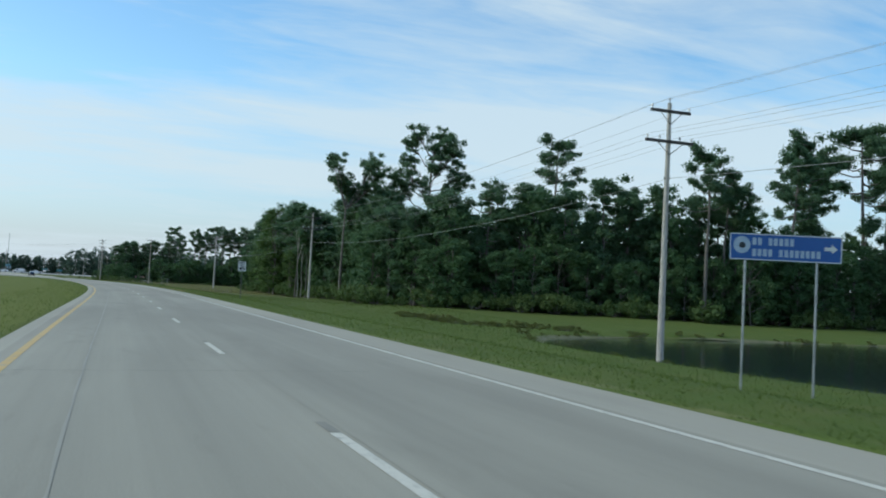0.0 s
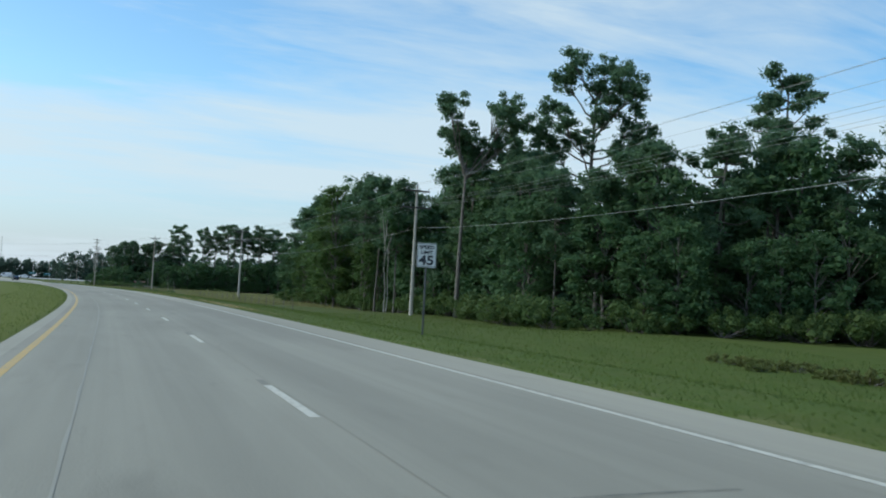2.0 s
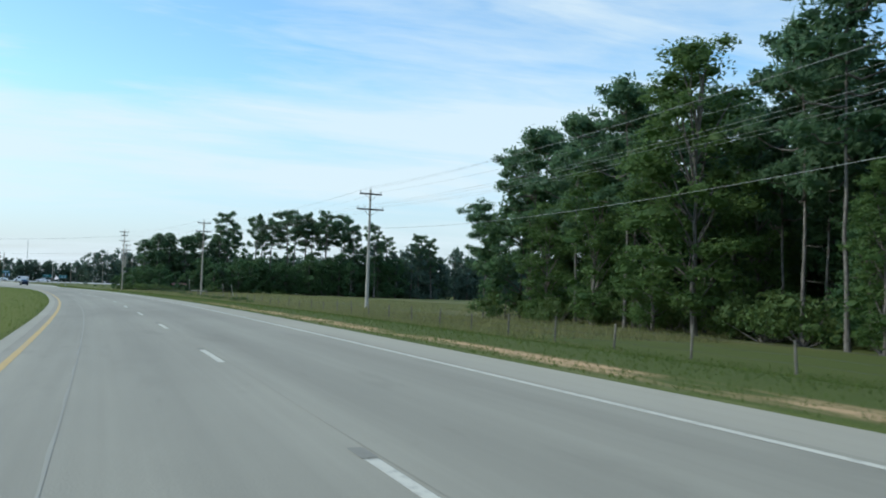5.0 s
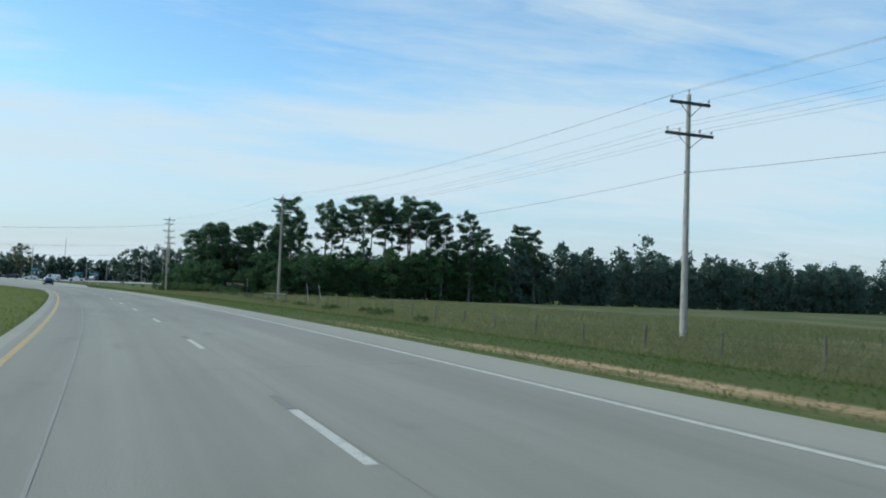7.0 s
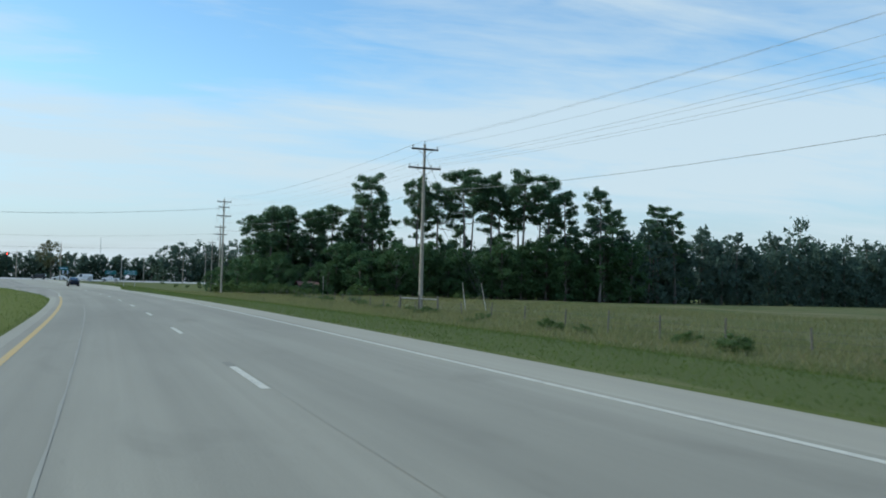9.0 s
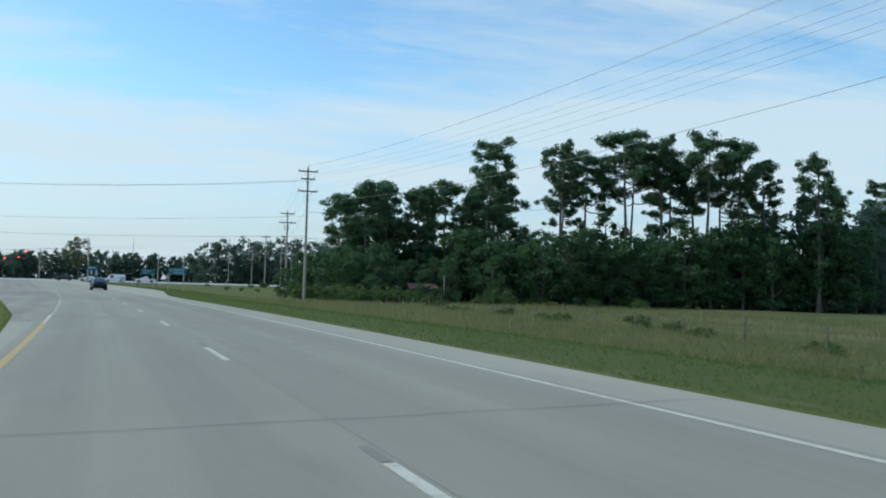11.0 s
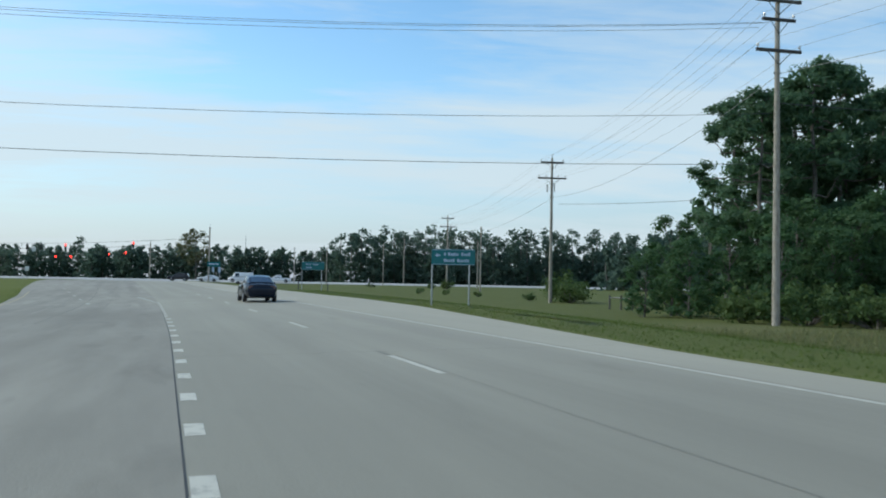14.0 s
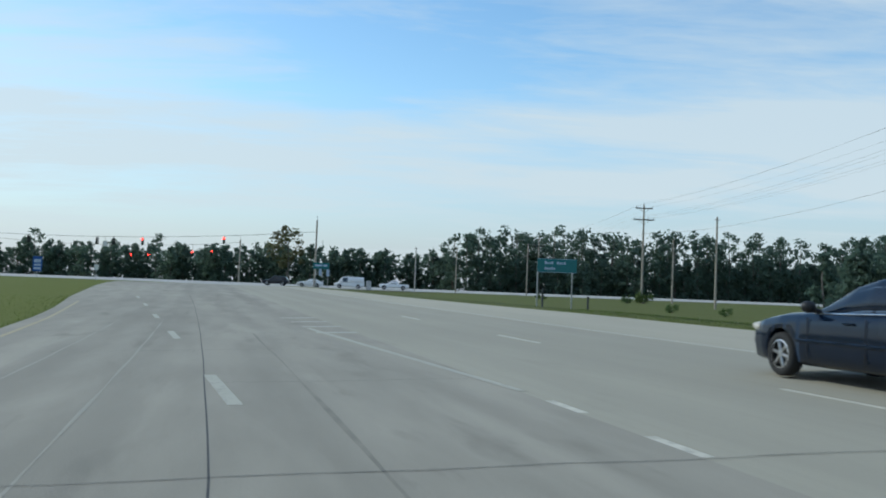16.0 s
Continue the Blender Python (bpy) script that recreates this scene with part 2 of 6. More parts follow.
def foliage(name, a, b, warm, through=0.25):
    m, nt, p = material(name, 0.6)
    p.inputs["Specular IOR Level"].default_value = 0.25
    g = nt.nodes.new("ShaderNodeNewGeometry")
    o = nt.nodes.new("ShaderNodeObjectInfo")
    col = blend(nt, g.outputs["Random Per Island"], a, b)
    pick = node(nt, "ShaderNodeMapRange")
    pick.inputs["From Min"].default_value, pick.inputs["To Max"].default_value = 0.4, 0.7
    nt.links.new(o.outputs["Random"], pick.inputs["Value"])
    col = blend(nt, pick.outputs[0], col, warm)
    nt.links.new(col, p.inputs["Base Color"])
    tr = nt.nodes.new("ShaderNodeBsdfTranslucent")
    nt.links.new(blend(nt, 0.5, col, tuple(min(1, v * 1.6) for v in warm)), tr.inputs["Color"])
    mx = nt.nodes.new("ShaderNodeMixShader")
    mx.inputs[0].default_value = through
    nt.links.new(p.outputs[0], mx.inputs[1])
    nt.links.new(tr.outputs[0], mx.inputs[2])
    nt.links.new(mx.outputs[0], nt.nodes["Material Output"].inputs["Surface"])
    return m


def bark(name, a, b):
    m, nt, p = material(name, 0.95)
    vec = coords(nt, scale=(1, 1, 0.25))
    f = noise_fac(nt, vec, 9.0, 5, 0.65)
    nt.links.new(blend(nt, f, a, b), p.inputs["Base Color"])
    bump(nt, p, f, 0.8, 0.03)
    return m


def glass(name, tint, rough=0.04):
    """Tinted car glass, dark behind a clear gloss."""
    m, nt, p = material(name, rough)
    p.inputs["Base Color"].default_value = (*tint, 1)
    p.inputs["Coat Weight"].default_value = 1.0
    p.inputs["Coat Roughness"].default_value = 0.03
    return m


def carpaint(name, colour, flake=0.3):
    m, nt, p = material(name, 0.35, flake)
    vec = coords(nt)
    dust = noise_fac(nt, vec, 2.2, 5, lo=0.5, hi=0.9)
    nt.links.new(blend(nt, maths(nt, "MULTIPLY", dust, 0.06), colour, (0.22, 0.21, 0.19)), p.inputs["Base Color"])
    p.inputs["Specular IOR Level"].default_value = 0.3
    p.inputs["Roughness"].default_value = 0.14
    return m


def glow(name, colour, strength):
    m, nt, p = material(name, 0.4)
    p.inputs["Base Color"].default_value = (*colour, 1)
    p.inputs["Emission Color"].default_value = (*colour, 1)
    p.inputs["Emission Strength"].default_value = strength
    return m


M = {
    "lanes": concrete("lane_concrete", (0.325, 0.302, 0.240), (0.190, 0.176, 0.141), (0.95, 2.55, -0.95, -2.55)),
    "shoulder": concrete("shoulder_concrete", (0.380, 0.350, 0.276), (0.26, 0.240, 0.192), (), 0.35),
    "turn_lane": concrete("turn_lane_concrete", (0.335, 0.308, 0.252), (0.165, 0.152, 0.124), (4.6, 6.3, 8.3, 9.9), 0.7, 0.45, 0.0),
    "far_road": simple("far_road_concrete", (0.42, 0.41, 0.385), 0.85, second=(0.35, 0.345, 0.33), scale=0.2),
    "white": paint("white_road_paint", (0.57, 0.54, 0.455), 0.85),
    "worn_white": paint("worn_cream_road_paint", (0.40, 0.385, 0.32), 1.0),
    "yellow": paint("yellow_road_paint", (0.52, 0.35, 0.12), 0.9),
    "faded_yellow": paint("faded_yellow_road_paint", (0.37, 0.30, 0.17), 1.0),
    "worn_joint": paint("pale_joint_filler", (0.300, 0.281, 0.226), 0.6),
    "old_tar": simple("old_joint_tar", (0.17, 0.157, 0.128), 0.8, second=(0.23, 0.212, 0.172), scale=1.5),
    "joint": simple("joint_tar", (0.055, 0.055, 0.055), 0.8),
    "patch": simple("tar_stain", (0.205, 0.191, 0.157), 0.8, second=(0.235, 0.22, 0.182), scale=5.0),
    "verge": turf("mown_grass", ((0.080, 0.115, 0.020), (0.090, 0.124, 0.026), (0.122, 0.130, 0.038)), ((0.086, 0.102, 0.031), (0.098, 0.118, 0.042), (0.195, 0.168, 0.088)), dirt=True),
    "blade": foliage("grass_blade", (0.088, 0.132, 0.028), (0.112, 0.145, 0.036), (0.100, 0.136, 0.032), 0.6),
    "straw": foliage("dry_grass_blade", (0.125, 0.155, 0.052), (0.245, 0.215, 0.108), (0.185, 0.182, 0.078), 0.6),
    "pine": foliage("pine_needles", (0.066, 0.128, 0.074), (0.114, 0.185, 0.094), (0.097, 0.162, 0.082), 0.55),
    # hardwood leaves a little darker than the gum's: understorey shade put into the colour
    "leaf": foliage("shaded_hardwood_leaves", (0.054, 0.115, 0.054), (0.096, 0.170, 0.072), (0.086, 0.148, 0.062), 0.52),
    "gum": foliage("sweet_gum_leaves", (0.062, 0.124, 0.040), (0.112, 0.178, 0.056), (0.098, 0.156, 0.050), 0.5),
    "shrub": foliage("shrub_leaves", (0.058, 0.108, 0.036), (0.110, 0.165, 0.052), (0.10, 0.14, 0.044), 0.45),
    "weed": foliage("bank_weeds", (0.10, 0.140, 0.035), (0.16, 0.175, 0.055), (0.14, 0.145, 0.05), 0.5),
    # greyer, bluer green: the haze of distance is put into this leaf colour
    "far_leaf": foliage("hazed_distant_leaves", (0.076, 0.120, 0.094), (0.098, 0.145, 0.108), (0.087, 0.132, 0.100), 0.5),
    "autumn": foliage("thin_yellowing_leaves", (0.10, 0.125, 0.06), (0.16, 0.145, 0.085), (0.13, 0.13, 0.07), 0.4),
    "bark": bark("pine_bark", (0.20, 0.180, 0.160), (0.095, 0.083, 0.075)),
    "pale_bark": bark("pale_bark", (0.42, 0.40, 0.36), (0.20, 0.19, 0.17)),
    "pole": bark("weathered_pole_wood", (0.50, 0.47, 0.43), (0.34, 0.315, 0.28)),
    "old_pole": bark("brown_pole_wood", (0.42, 0.375, 0.32), (0.27, 0.235, 0.195)),
    "arm": bark("crossarm_wood", (0.115, 0.105, 0.10), (0.06, 0.055, 0.05)),
    "fence": bark("fence_post_wood", (0.20, 0.183, 0.155), (0.095, 0.085, 0.072)),
    "steel": simple("galvanised_steel", (0.46, 0.47, 0.48), 0.45, 0.7),
    "dark_steel": simple("dark_steel", (0.10, 0.105, 0.11), 0.5, 0.5),
    "wire": simple("wire_aluminium", (0.38, 0.39, 0.395), 0.6, 0.1),
    "cable": simple("black_cable", (0.09, 0.09, 0.095), 0.6),
    "insulator": simple("grey_porcelain", (0.45, 0.47, 0.50), 0.2),
    "blue_sign": simple("blue_sign_sheet", (0.015, 0.085, 0.32), 0.45, second=(0.02, 0.10, 0.36), scale=1.0),
    "green_sign": simple("green_sign_sheet", (0.006, 0.16, 0.165), 0.45, second=(0.008, 0.13, 0.14), scale=1.0),
    "white_sign": simple("white_sign_sheet", (0.70, 0.71, 0.71), 0.5, second=(0.62, 0.63, 0.63), scale=1.0),
    "dull_sign": simple("faded_sign_letters", (0.42, 0.50, 0.60), 0.5, second=(0.30, 0.40, 0.55), scale=6.0),
    "black_sign": simple("black_sign_ink", (0.02, 0.025, 0.04), 0.5),
    "mud": simple("pond_bank_earth", (0.17, 0.15, 0.085), 0.95, second=(0.085, 0.10, 0.035), scale=0.8),
    "rust": simple("rusty_tin_roof", (0.20, 0.095, 0.075), 0.8, second=(0.12, 0.07, 0.06), scale=2.5),
    "shed": simple("grey_shed_boards", (0.13, 0.12, 0.11), 0.9, second=(0.07, 0.065, 0.06), scale=2.0),
    "navy": carpaint("navy_car_paint", (0.003, 0.009, 0.022), 0.0),
    "white_paint": carpaint("white_car_paint", (0.72, 0.73, 0.74), 0.0),
    "dark_paint": carpaint("dark_car_paint", (0.025, 0.026, 0.030), 0.2),
    "silver_paint": carpaint("silver_car_paint", (0.45, 0.47, 0.49), 0.4),
    "glass": glass("tinted_car_glass", (0.020, 0.030, 0.042)),
    "tyre": simple("tyre_rubber", (0.018, 0.018, 0.019), 0.85),
    "alloy": simple("alloy_wheel", (0.62, 0.62, 0.63), 0.28, 0.9),
    "chrome": simple("chrome_trim", (0.75, 0.76, 0.78), 0.12, 1.0),
    "plastic": simple("black_plastic", (0.015, 0.015, 0.017), 0.5),
    "lamp": simple("headlight_lens", (0.62, 0.58, 0.50), 0.08),
    "red_glow": glow("red_signal_light", (1.0, 0.03, 0.02), 9.0),
    "signal": simple("black_signal_housing", (0.025, 0.026, 0.024), 0.5),
    "amber_off": simple("unlit_amber_lens", (0.12, 0.06, 0.01), 0.2),
    "green_off": simple("unlit_green_lens", (0.005, 0.05, 0.03), 0.2),
}


def water():
    m, nt, p = material("pond_water", 0.06)
    vec = coords(nt)
    nt.links.new(blend(nt, noise_fac(nt, vec, 0.08), (0.018, 0.030, 0.032), (0.026, 0.036, 0.030)), p.inputs["Base Color"])
    bump(nt, p, noise_fac(nt, vec, 2.6, 4), 0.10, 0.03)
    return m


M["water"] = water()

# ---- mesh helpers ----


def mesh_np(name, verts, faces, mats, smooth=False):
    """A mesh from arrays; faces all of one length."""
    v, f = np.asarray(verts, np.float32).reshape(-1, 3), np.asarray(faces, np.int32)
    me = bpy.data.meshes.new(name)
    me.vertices.add(len(v))
    me.vertices.foreach_set("co", v.ravel())
    n, k = f.shape
    me.loops.add(n * k)
    me.loops.foreach_set("vertex_index", f.ravel())
    me.polygons.add(n)
    me.polygons.foreach_set("loop_start", np.arange(0, n * k, k, dtype=np.int32))
    me.polygons.foreach_set("use_smooth", np.full(n, smooth))
    for m in mats:
        me.materials.append(m)
    me.update(calc_edges=True)
    return me


def part(name, bm, mat, parent=None, label="", smooth=False, m=None):
    """Links a bmesh as one mesh object under a thing or a part."""
    me = bpy.data.meshes.new(name)
    bm.to_mesh(me)
    bm.free()
    me.materials.append(mat)
    if smooth:
        me.shade_smooth()
    return hung(name, me, parent, label, m)


def hung(name, me, parent=None, label="", m=None):
    ob = new(name, me)
    if parent:
        ob.parent = parent
    if m is not None:
        ob.matrix_basis = m
    return tagged(ob, label)


def box(bm, x0, y0, z0, x1, y1, z1, m=None, bevel=0.0):
    r = bmesh.ops.create_cube(bm, size=1.0)
    bmesh.ops.transform(bm, matrix=Matrix.Translation(((x0 + x1) / 2, (y0 + y1) / 2, (z0 + z1) / 2)) @ Matrix.Diagonal((x1 - x0, y1 - y0, z1 - z0, 1)), verts=r["verts"])
    if m is not None:
        bmesh.ops.transform(bm, matrix=m, verts=r["verts"])
    if bevel:
        edges = list({e for v in r["verts"] for e in v.link_edges})
        bmesh.ops.bevel(bm, geom=edges, offset=bevel, segments=1, affect="EDGES")
    return bm


def boxes(*rows, bevel=0.0):
    bm = bmesh.new()
    for r in rows:
        box(bm, *r, bevel=bevel)
    return bm


def rod(bm, a, b, ra, rb=None, sides=8):
    """A tapered round bar from a to b."""
    a, b = Vector(a), Vector(b)
    rb = ra if rb is None else rb
    d = b - a
    r = bmesh.ops.create_cone(bm, cap_ends=True, segments=sides, radius1=ra, radius2=rb, depth=d.length)
    bmesh.ops.transform(bm, matrix=Matrix.Translation((a + b) / 2) @ d.to_track_quat("Z", "Y").to_matrix().to_4x4(), verts=r["verts"])
    return bm


def tube_arrays(points, radii, sides=6):
    """Vertices and quads of a tube along points."""
    p = np.asarray(points, float)
    d = np.gradient(p, axis=0)
    d /= np.linalg.norm(d, axis=1)[:, None]
    ref = np.where(abs(d[:, 2:]) > 0.9, [[1.0, 0, 0]], [[0, 0, 1.0]])
    u = np.cross(d, ref)
    u /= np.linalg.norm(u, axis=1)[:, None]
    w = np.cross(d, u)
    ang = np.arange(sides) * 2 * np.pi / sides
    ring = u[:, None] * np.cos(ang)[None, :, None] + w[:, None] * np.sin(ang)[None, :, None]
    v = (p[:, None] + ring * np.asarray(radii, float).reshape(-1, 1, 1)).reshape(-1, 3)
    i, j = np.meshgrid(np.arange(len(p) - 1), np.arange(sides), indexing="ij")
    a, b = i * sides + j, i * sides + (j + 1) % sides
    f = np.stack([a, b, b + sides, a + sides], -1).reshape(-1, 4)
    return v, f


def joined(pieces):
    vs, fs, n = [], [], 0
    for v, f in pieces:
        vs.append(v)
        fs.append(f + n)
        n += len(v)
    return np.concatenate(vs), np.concatenate(fs)


# ---- the road's line and the lie of the land ----
KNOTS = np.arange(-20.0, 421.0, 20.0) - 1.05
HEADING = np.radians([0.5, -0.2, -1.3, -1.56, -1.6, -1.15, -0.55, 0.42, 1.22, 1.87, 2.78, 4.0, 4.74, 5.32, 6.39, 7.46, 8.14, 8.94, 9.77, 10.36, 10.95, 11.52, 12.08])
STEP = 1.0
S_ALL = np.arange(-1200.0, 1801.0, STEP)
H_ALL = np.interp(S_ALL, KNOTS, HEADING)
ORIGIN = int(1200 / STEP)
X_ALL = np.concatenate([[0], np.cumsum(-np.sin(H_ALL[:-1]) * STEP)])
Y_ALL = np.concatenate([[0], np.cumsum(np.cos(H_ALL[:-1]) * STEP)])
X_ALL, Y_ALL = X_ALL - X_ALL[ORIGIN] + 2.02, Y_ALL - Y_ALL[ORIGIN] - 7.455


def smooth_step(a, b, v):
    t = np.clip((np.asarray(v, float) - a) / (b - a), 0, 1)
    return t * t * (3 - 2 * t)


def plan(s, lat):
    """World x, y of a place along the lane line, lat metres to its left."""
    x, y, h = np.interp(s, S_ALL, X_ALL), np.interp(s, S_ALL, Y_ALL), np.interp(s, S_ALL, H_ALL)
    return x - np.cos(h) * lat, y - np.sin(h) * lat


def road_frame(x, y):
    k = int(np.argmin((X_ALL[600:2200] - x) ** 2 + (Y_ALL[600:2200] - y) ** 2)) + 600
    h, ex, ey = H_ALL[k], x - X_ALL[k], y - Y_ALL[k]
    return S_ALL[k] - math.sin(h) * ex + math.cos(h) * ey, -(math.cos(h) * ex + math.sin(h) * ey)


def bank(s):
    return np.interp(s, [0, 80, 160, 240, 320, 395, 430, 470], [0.012, 0.025, 0.040, 0.030, 0.021, 0.036, 0.018, 0.004])


def road_z(s, lat):
    return 0.72 * smooth_step(375, 500, s) - bank(s) * lat


def right_edge(s):
    return -np.interp(s, [0, 320, 332, 357, 372, 480], [4.66, 4.66, 4.95, 7.5, 8.2, 8.2])


def left_edge(s):
    return np.interp(s, [0, 275, 290, 318, 341, 369, 388, 404, 419, 455, 500], [4.1, 4.1, 4.7, 7.0, 8.2, 11.4, 13.0, 14.0, 15.2, 17.0, 18.0])


def land_z(s, lat):
    """Height of the ground; under the pavement it lies a little below the concrete."""
    s, lat = np.asarray(s, float), np.asarray(lat, float)
    x, y = plan(s, lat)
    right, left = right_edge(s), left_edge(s)
    natural = -0.35 - 0.55 * smooth_step(95, 65, y) * (x > 0) + 0.98 * smooth_step(375, 500, s)
    natural = natural + 0.10 * np.sin(x * 0.23 + 1.3) * np.sin(y * 0.17) * smooth_step(9, 25, np.abs(lat)) * smooth_step(440, 380, s)
    pond = (np.abs((x - 57) / 33.0) ** 3.4 + np.abs((y - 30.5) / 28.0) ** 3.4) ** (1 / 3.4)
    natural = natural - 1.1 * smooth_step(1.10, 0.94, pond)
    out_r, out_l = right - lat, lat - left
    edge_r = road_z(s, right) + 0.012 - bank(s) * -1 * np.minimum(np.maximum(out_r, 0), 2.5)
    edge_l = road_z(s, left) + 0.012 - 0.02 * np.maximum(out_l, 0)
    z = np.where(lat < 0, edge_r + (natural - edge_r) * smooth_step(1.5, 9.0, out_r), edge_l + (np.minimum(natural, -0.3 + 0.93 * smooth_step(375, 500, s)) - edge_l) * smooth_step(2.0, 12.0, out_l))
    return np.where((out_r < 0) & (out_l < 0), road_z(s, lat) - 0.16, z)


def ground_at(x, y):
    return float(land_z(*road_frame(x, y)))


def grid_mesh(name, rows_s, lats, zfun, mats, pick=None, smooth=True):
    """A sheet over rows along the road and columns across it (an array or a function of s), with s and lat as UV."""
    s = np.asarray(rows_s, float)
    lat = np.array([lats(v) if callable(lats) else lats for v in s], float)
    ss = np.repeat(s[:, None], lat.shape[1], 1)
    x, y = plan(ss, lat)
    z = zfun(ss, lat)
    n, k = lat.shape
    i, j = np.meshgrid(np.arange(n - 1), np.arange(k - 1), indexing="ij")
    f = np.stack([i * k + j, i * k + j + 1, (i + 1) * k + j + 1, (i + 1) * k + j], -1).reshape(-1, 4)
    f = f[:, ::-1] if lat[0, 0] < lat[0, -1] else f
    me = mesh_np(name, np.stack([x, y, z], -1).reshape(-1, 3), f, mats, smooth)
    uv = me.uv_layers.new(name="UVMap")
    flat = np.stack([ss, lat], -1).reshape(-1, 2)[f.ravel()]
    uv.data.foreach_set("uv", flat.astype(np.float32).ravel())
    if pick is not None:
        c = np.stack([ss, lat], -1).reshape(-1, 2)[f].mean(1)
        me.polygons.foreach_set("material_index", np.asarray(pick(c[:, 0], c[:, 1]), np.int32))
    return me


rows = np.concatenate([np.arange(-1150, -60, 60.0), np.arange(-60, 560, 3.0), np.arange(560, 700, 10.0), np.arange(700, 1790, 60.0)])


def land_columns(s):
    r, l = float(right_edge(s)), float(left_edge(s))
    far = [-1900, -1300, -900, -600, -420, -300, -230, -180, -150, -125, -105, -90, -80, -72, -66, -61, -57, -53, -49, -45, -41, -37.5, -34, -31, -28, -25.5, -23, -21, -19, -17.5, -16, -14.8, -13.5, -12.3, -11.2, -10.2, -9.3, -8.5, -7.8]
    near = [r - 2.0, r - 1.3, r - 0.7, r - 0.3, r, r + 0.25, r + 0.6, 0, l - 0.6, l - 0.25, l, l + 0.3, l + 0.8, l + 1.6]
    beyond = [l + d for d in (3, 5, 7.5, 10, 13, 17, 22, 30, 45, 70, 110, 170, 260, 400, 600)]
    return far + near + beyond


ground_me = grid_mesh("ground", rows, land_columns, land_z, [M["verge"]])
ground = tagged(new("ground", ground_me), "flat ground with mown green verges and rough pasture grass", "ground", kind="structure")

# ---- the pavement ----
road_rows = np.concatenate([np.arange(-60, 505, 2.5)])
road = tagged(new("road", grid_mesh("road", road_rows, np.array([3.72, 3.0, 1.7, 0.6, 0.0, -0.6, -1.7, -3.0, -3.6]), road_z, [M["lanes"]])),
              "two grey worn concrete highway lanes bending gently to one side", "road", kind="structure")


def strip(name, s0, s1, inner, outer, mat, parent, label="", lift=0.0, step=2.5, skirt=0.0):
    n = max(2, int(round((s1 - s0) / step)) + 1)
    rows_ = np.linspace(s0, s1, n)
    f_in = inner if callable(inner) else (lambda s: inner)
    f_out = outer if callable(outer) else (lambda s: outer)

    def cols(s):
        a, b = float(f_in(s)), float(f_out(s))
        return [a, (a + b) / 2, b] if not skirt else [a, (a + b) / 2, b, b + 0.02 * (1 if b > a else -1)]

    def height(s, lat):
        z = road_z(s, lat) + lift
        if skirt:
            z[:, -1] -= skirt
        return z

    me = grid_mesh(name, rows_, cols, height, [mat], smooth=not skirt)
    ob = new(name, me)
    ob.parent = parent
    return tagged(ob, label)


shoulder_r = strip("shoulder", -60, 502.5, -3.6, right_edge, M["shoulder"], road, "pale concrete shoulder", skirt=0.2)
shoulder_l = strip("shoulder", -60, 285, 3.72, lambda s: left_edge(s), M["shoulder"], road, "narrow pale concrete shoulder", skirt=0.2)
turn_lane = strip("turn_lane", 285, 502.5, 3.483, lambda s: left_edge(s) - 0.0, M["turn_lane"], road, "darker stained concrete of the turning lanes", 0.004, skirt=0.2)

# painted lines, each a thin film on the concrete
PAINT, TURN_PAINT = 0.003, 0.008
strip("edge_line", -60, 470, -3.375, -3.475, M["white"], road, "worn white edge line", PAINT)
strip("edge_line", -60, 284, 3.35, 3.49, M["yellow"], road, "faded yellow edge line", PAINT)
strip("gore_line", 284, 290.5, 3.37, 3.49, M["white"], road, "white line", PAINT)
for k in range(-4, 32):
    s = 15.69 + 12.192 * k
    if s > 400:
        break
    strip("lane_dash", s - 3.05, s, 0.055, -0.055, M["white"], road, "", PAINT, 1.0)
for s in [291.5 + 2.29 * k for k in range(31)] + [363.1, 365.65, 368.15]:
    half, wide, mid = (0.33, 0.085, 3.37) if s < 350 else (0.5, 0.07, 3.44)
    strip("turn_dash", s - half, s + half, mid - wide, mid + wide, M["white" if s < 372 else "worn_white"], road, "", PAINT, 0.4)
strip("turn_line", 369.6, 385.5, lambda s: 3.38 + (s - 369.6) * 0.064, lambda s: 3.50 + (s - 369.6) * 0.066, M["worn_white"], road, "worn white line", TURN_PAINT)
for k in range(4):
    s = 382.9 + 3.15 * k
    strip("cross_bar", s, s + 0.5, lambda v, s=s: 4.50 + (s - 383) * 0.02, lambda v, s=s: 3.42, M["worn_white"], road, "", TURN_PAINT, 0.3)
for k in range(5):
    s = 372.3 + 12.192 * k
    strip("lane_dash", s - 3.4, s, lambda v, s=s: 6.80 + (v - 368.4) * 0.085, lambda v, s=s: 6.97 + (v - 368.4) * 0.085, M["worn_white"], road, "", TURN_PAINT, 1.0)

strip("edge_line", 366, 412, lambda s: 12.02 + (s - 383) * 0.062, lambda s: 12.16 + (s - 383) * 0.062, M["faded_yellow"], road, "faded yellow edge line", TURN_PAINT)
for lat, s0, s1 in ((8.40, 356, 392), (9.84, 362, 392)):
    strip("joint", s0, s1, lambda s, a=lat: a + 0.013 * (s - 366) + 0.01 * math.sin(s), lambda s, a=lat: a + 0.035 + 0.013 * (s - 366) + 0.01 * math.sin(s * 1.3), M["worn_joint"], road, "pale filled joint", 0.006, 1.0)

strip("joint", -40, 258, lambda s: 2.285 + 0.02 * math.sin(s * 0.11), lambda s: 2.315 + 0.02 * math.sin(s * 0.11) + 0.012 * math.sin(s * 1.7), M["worn_joint"], road, "pale worn seam along the lane", 0.004, 1.25)

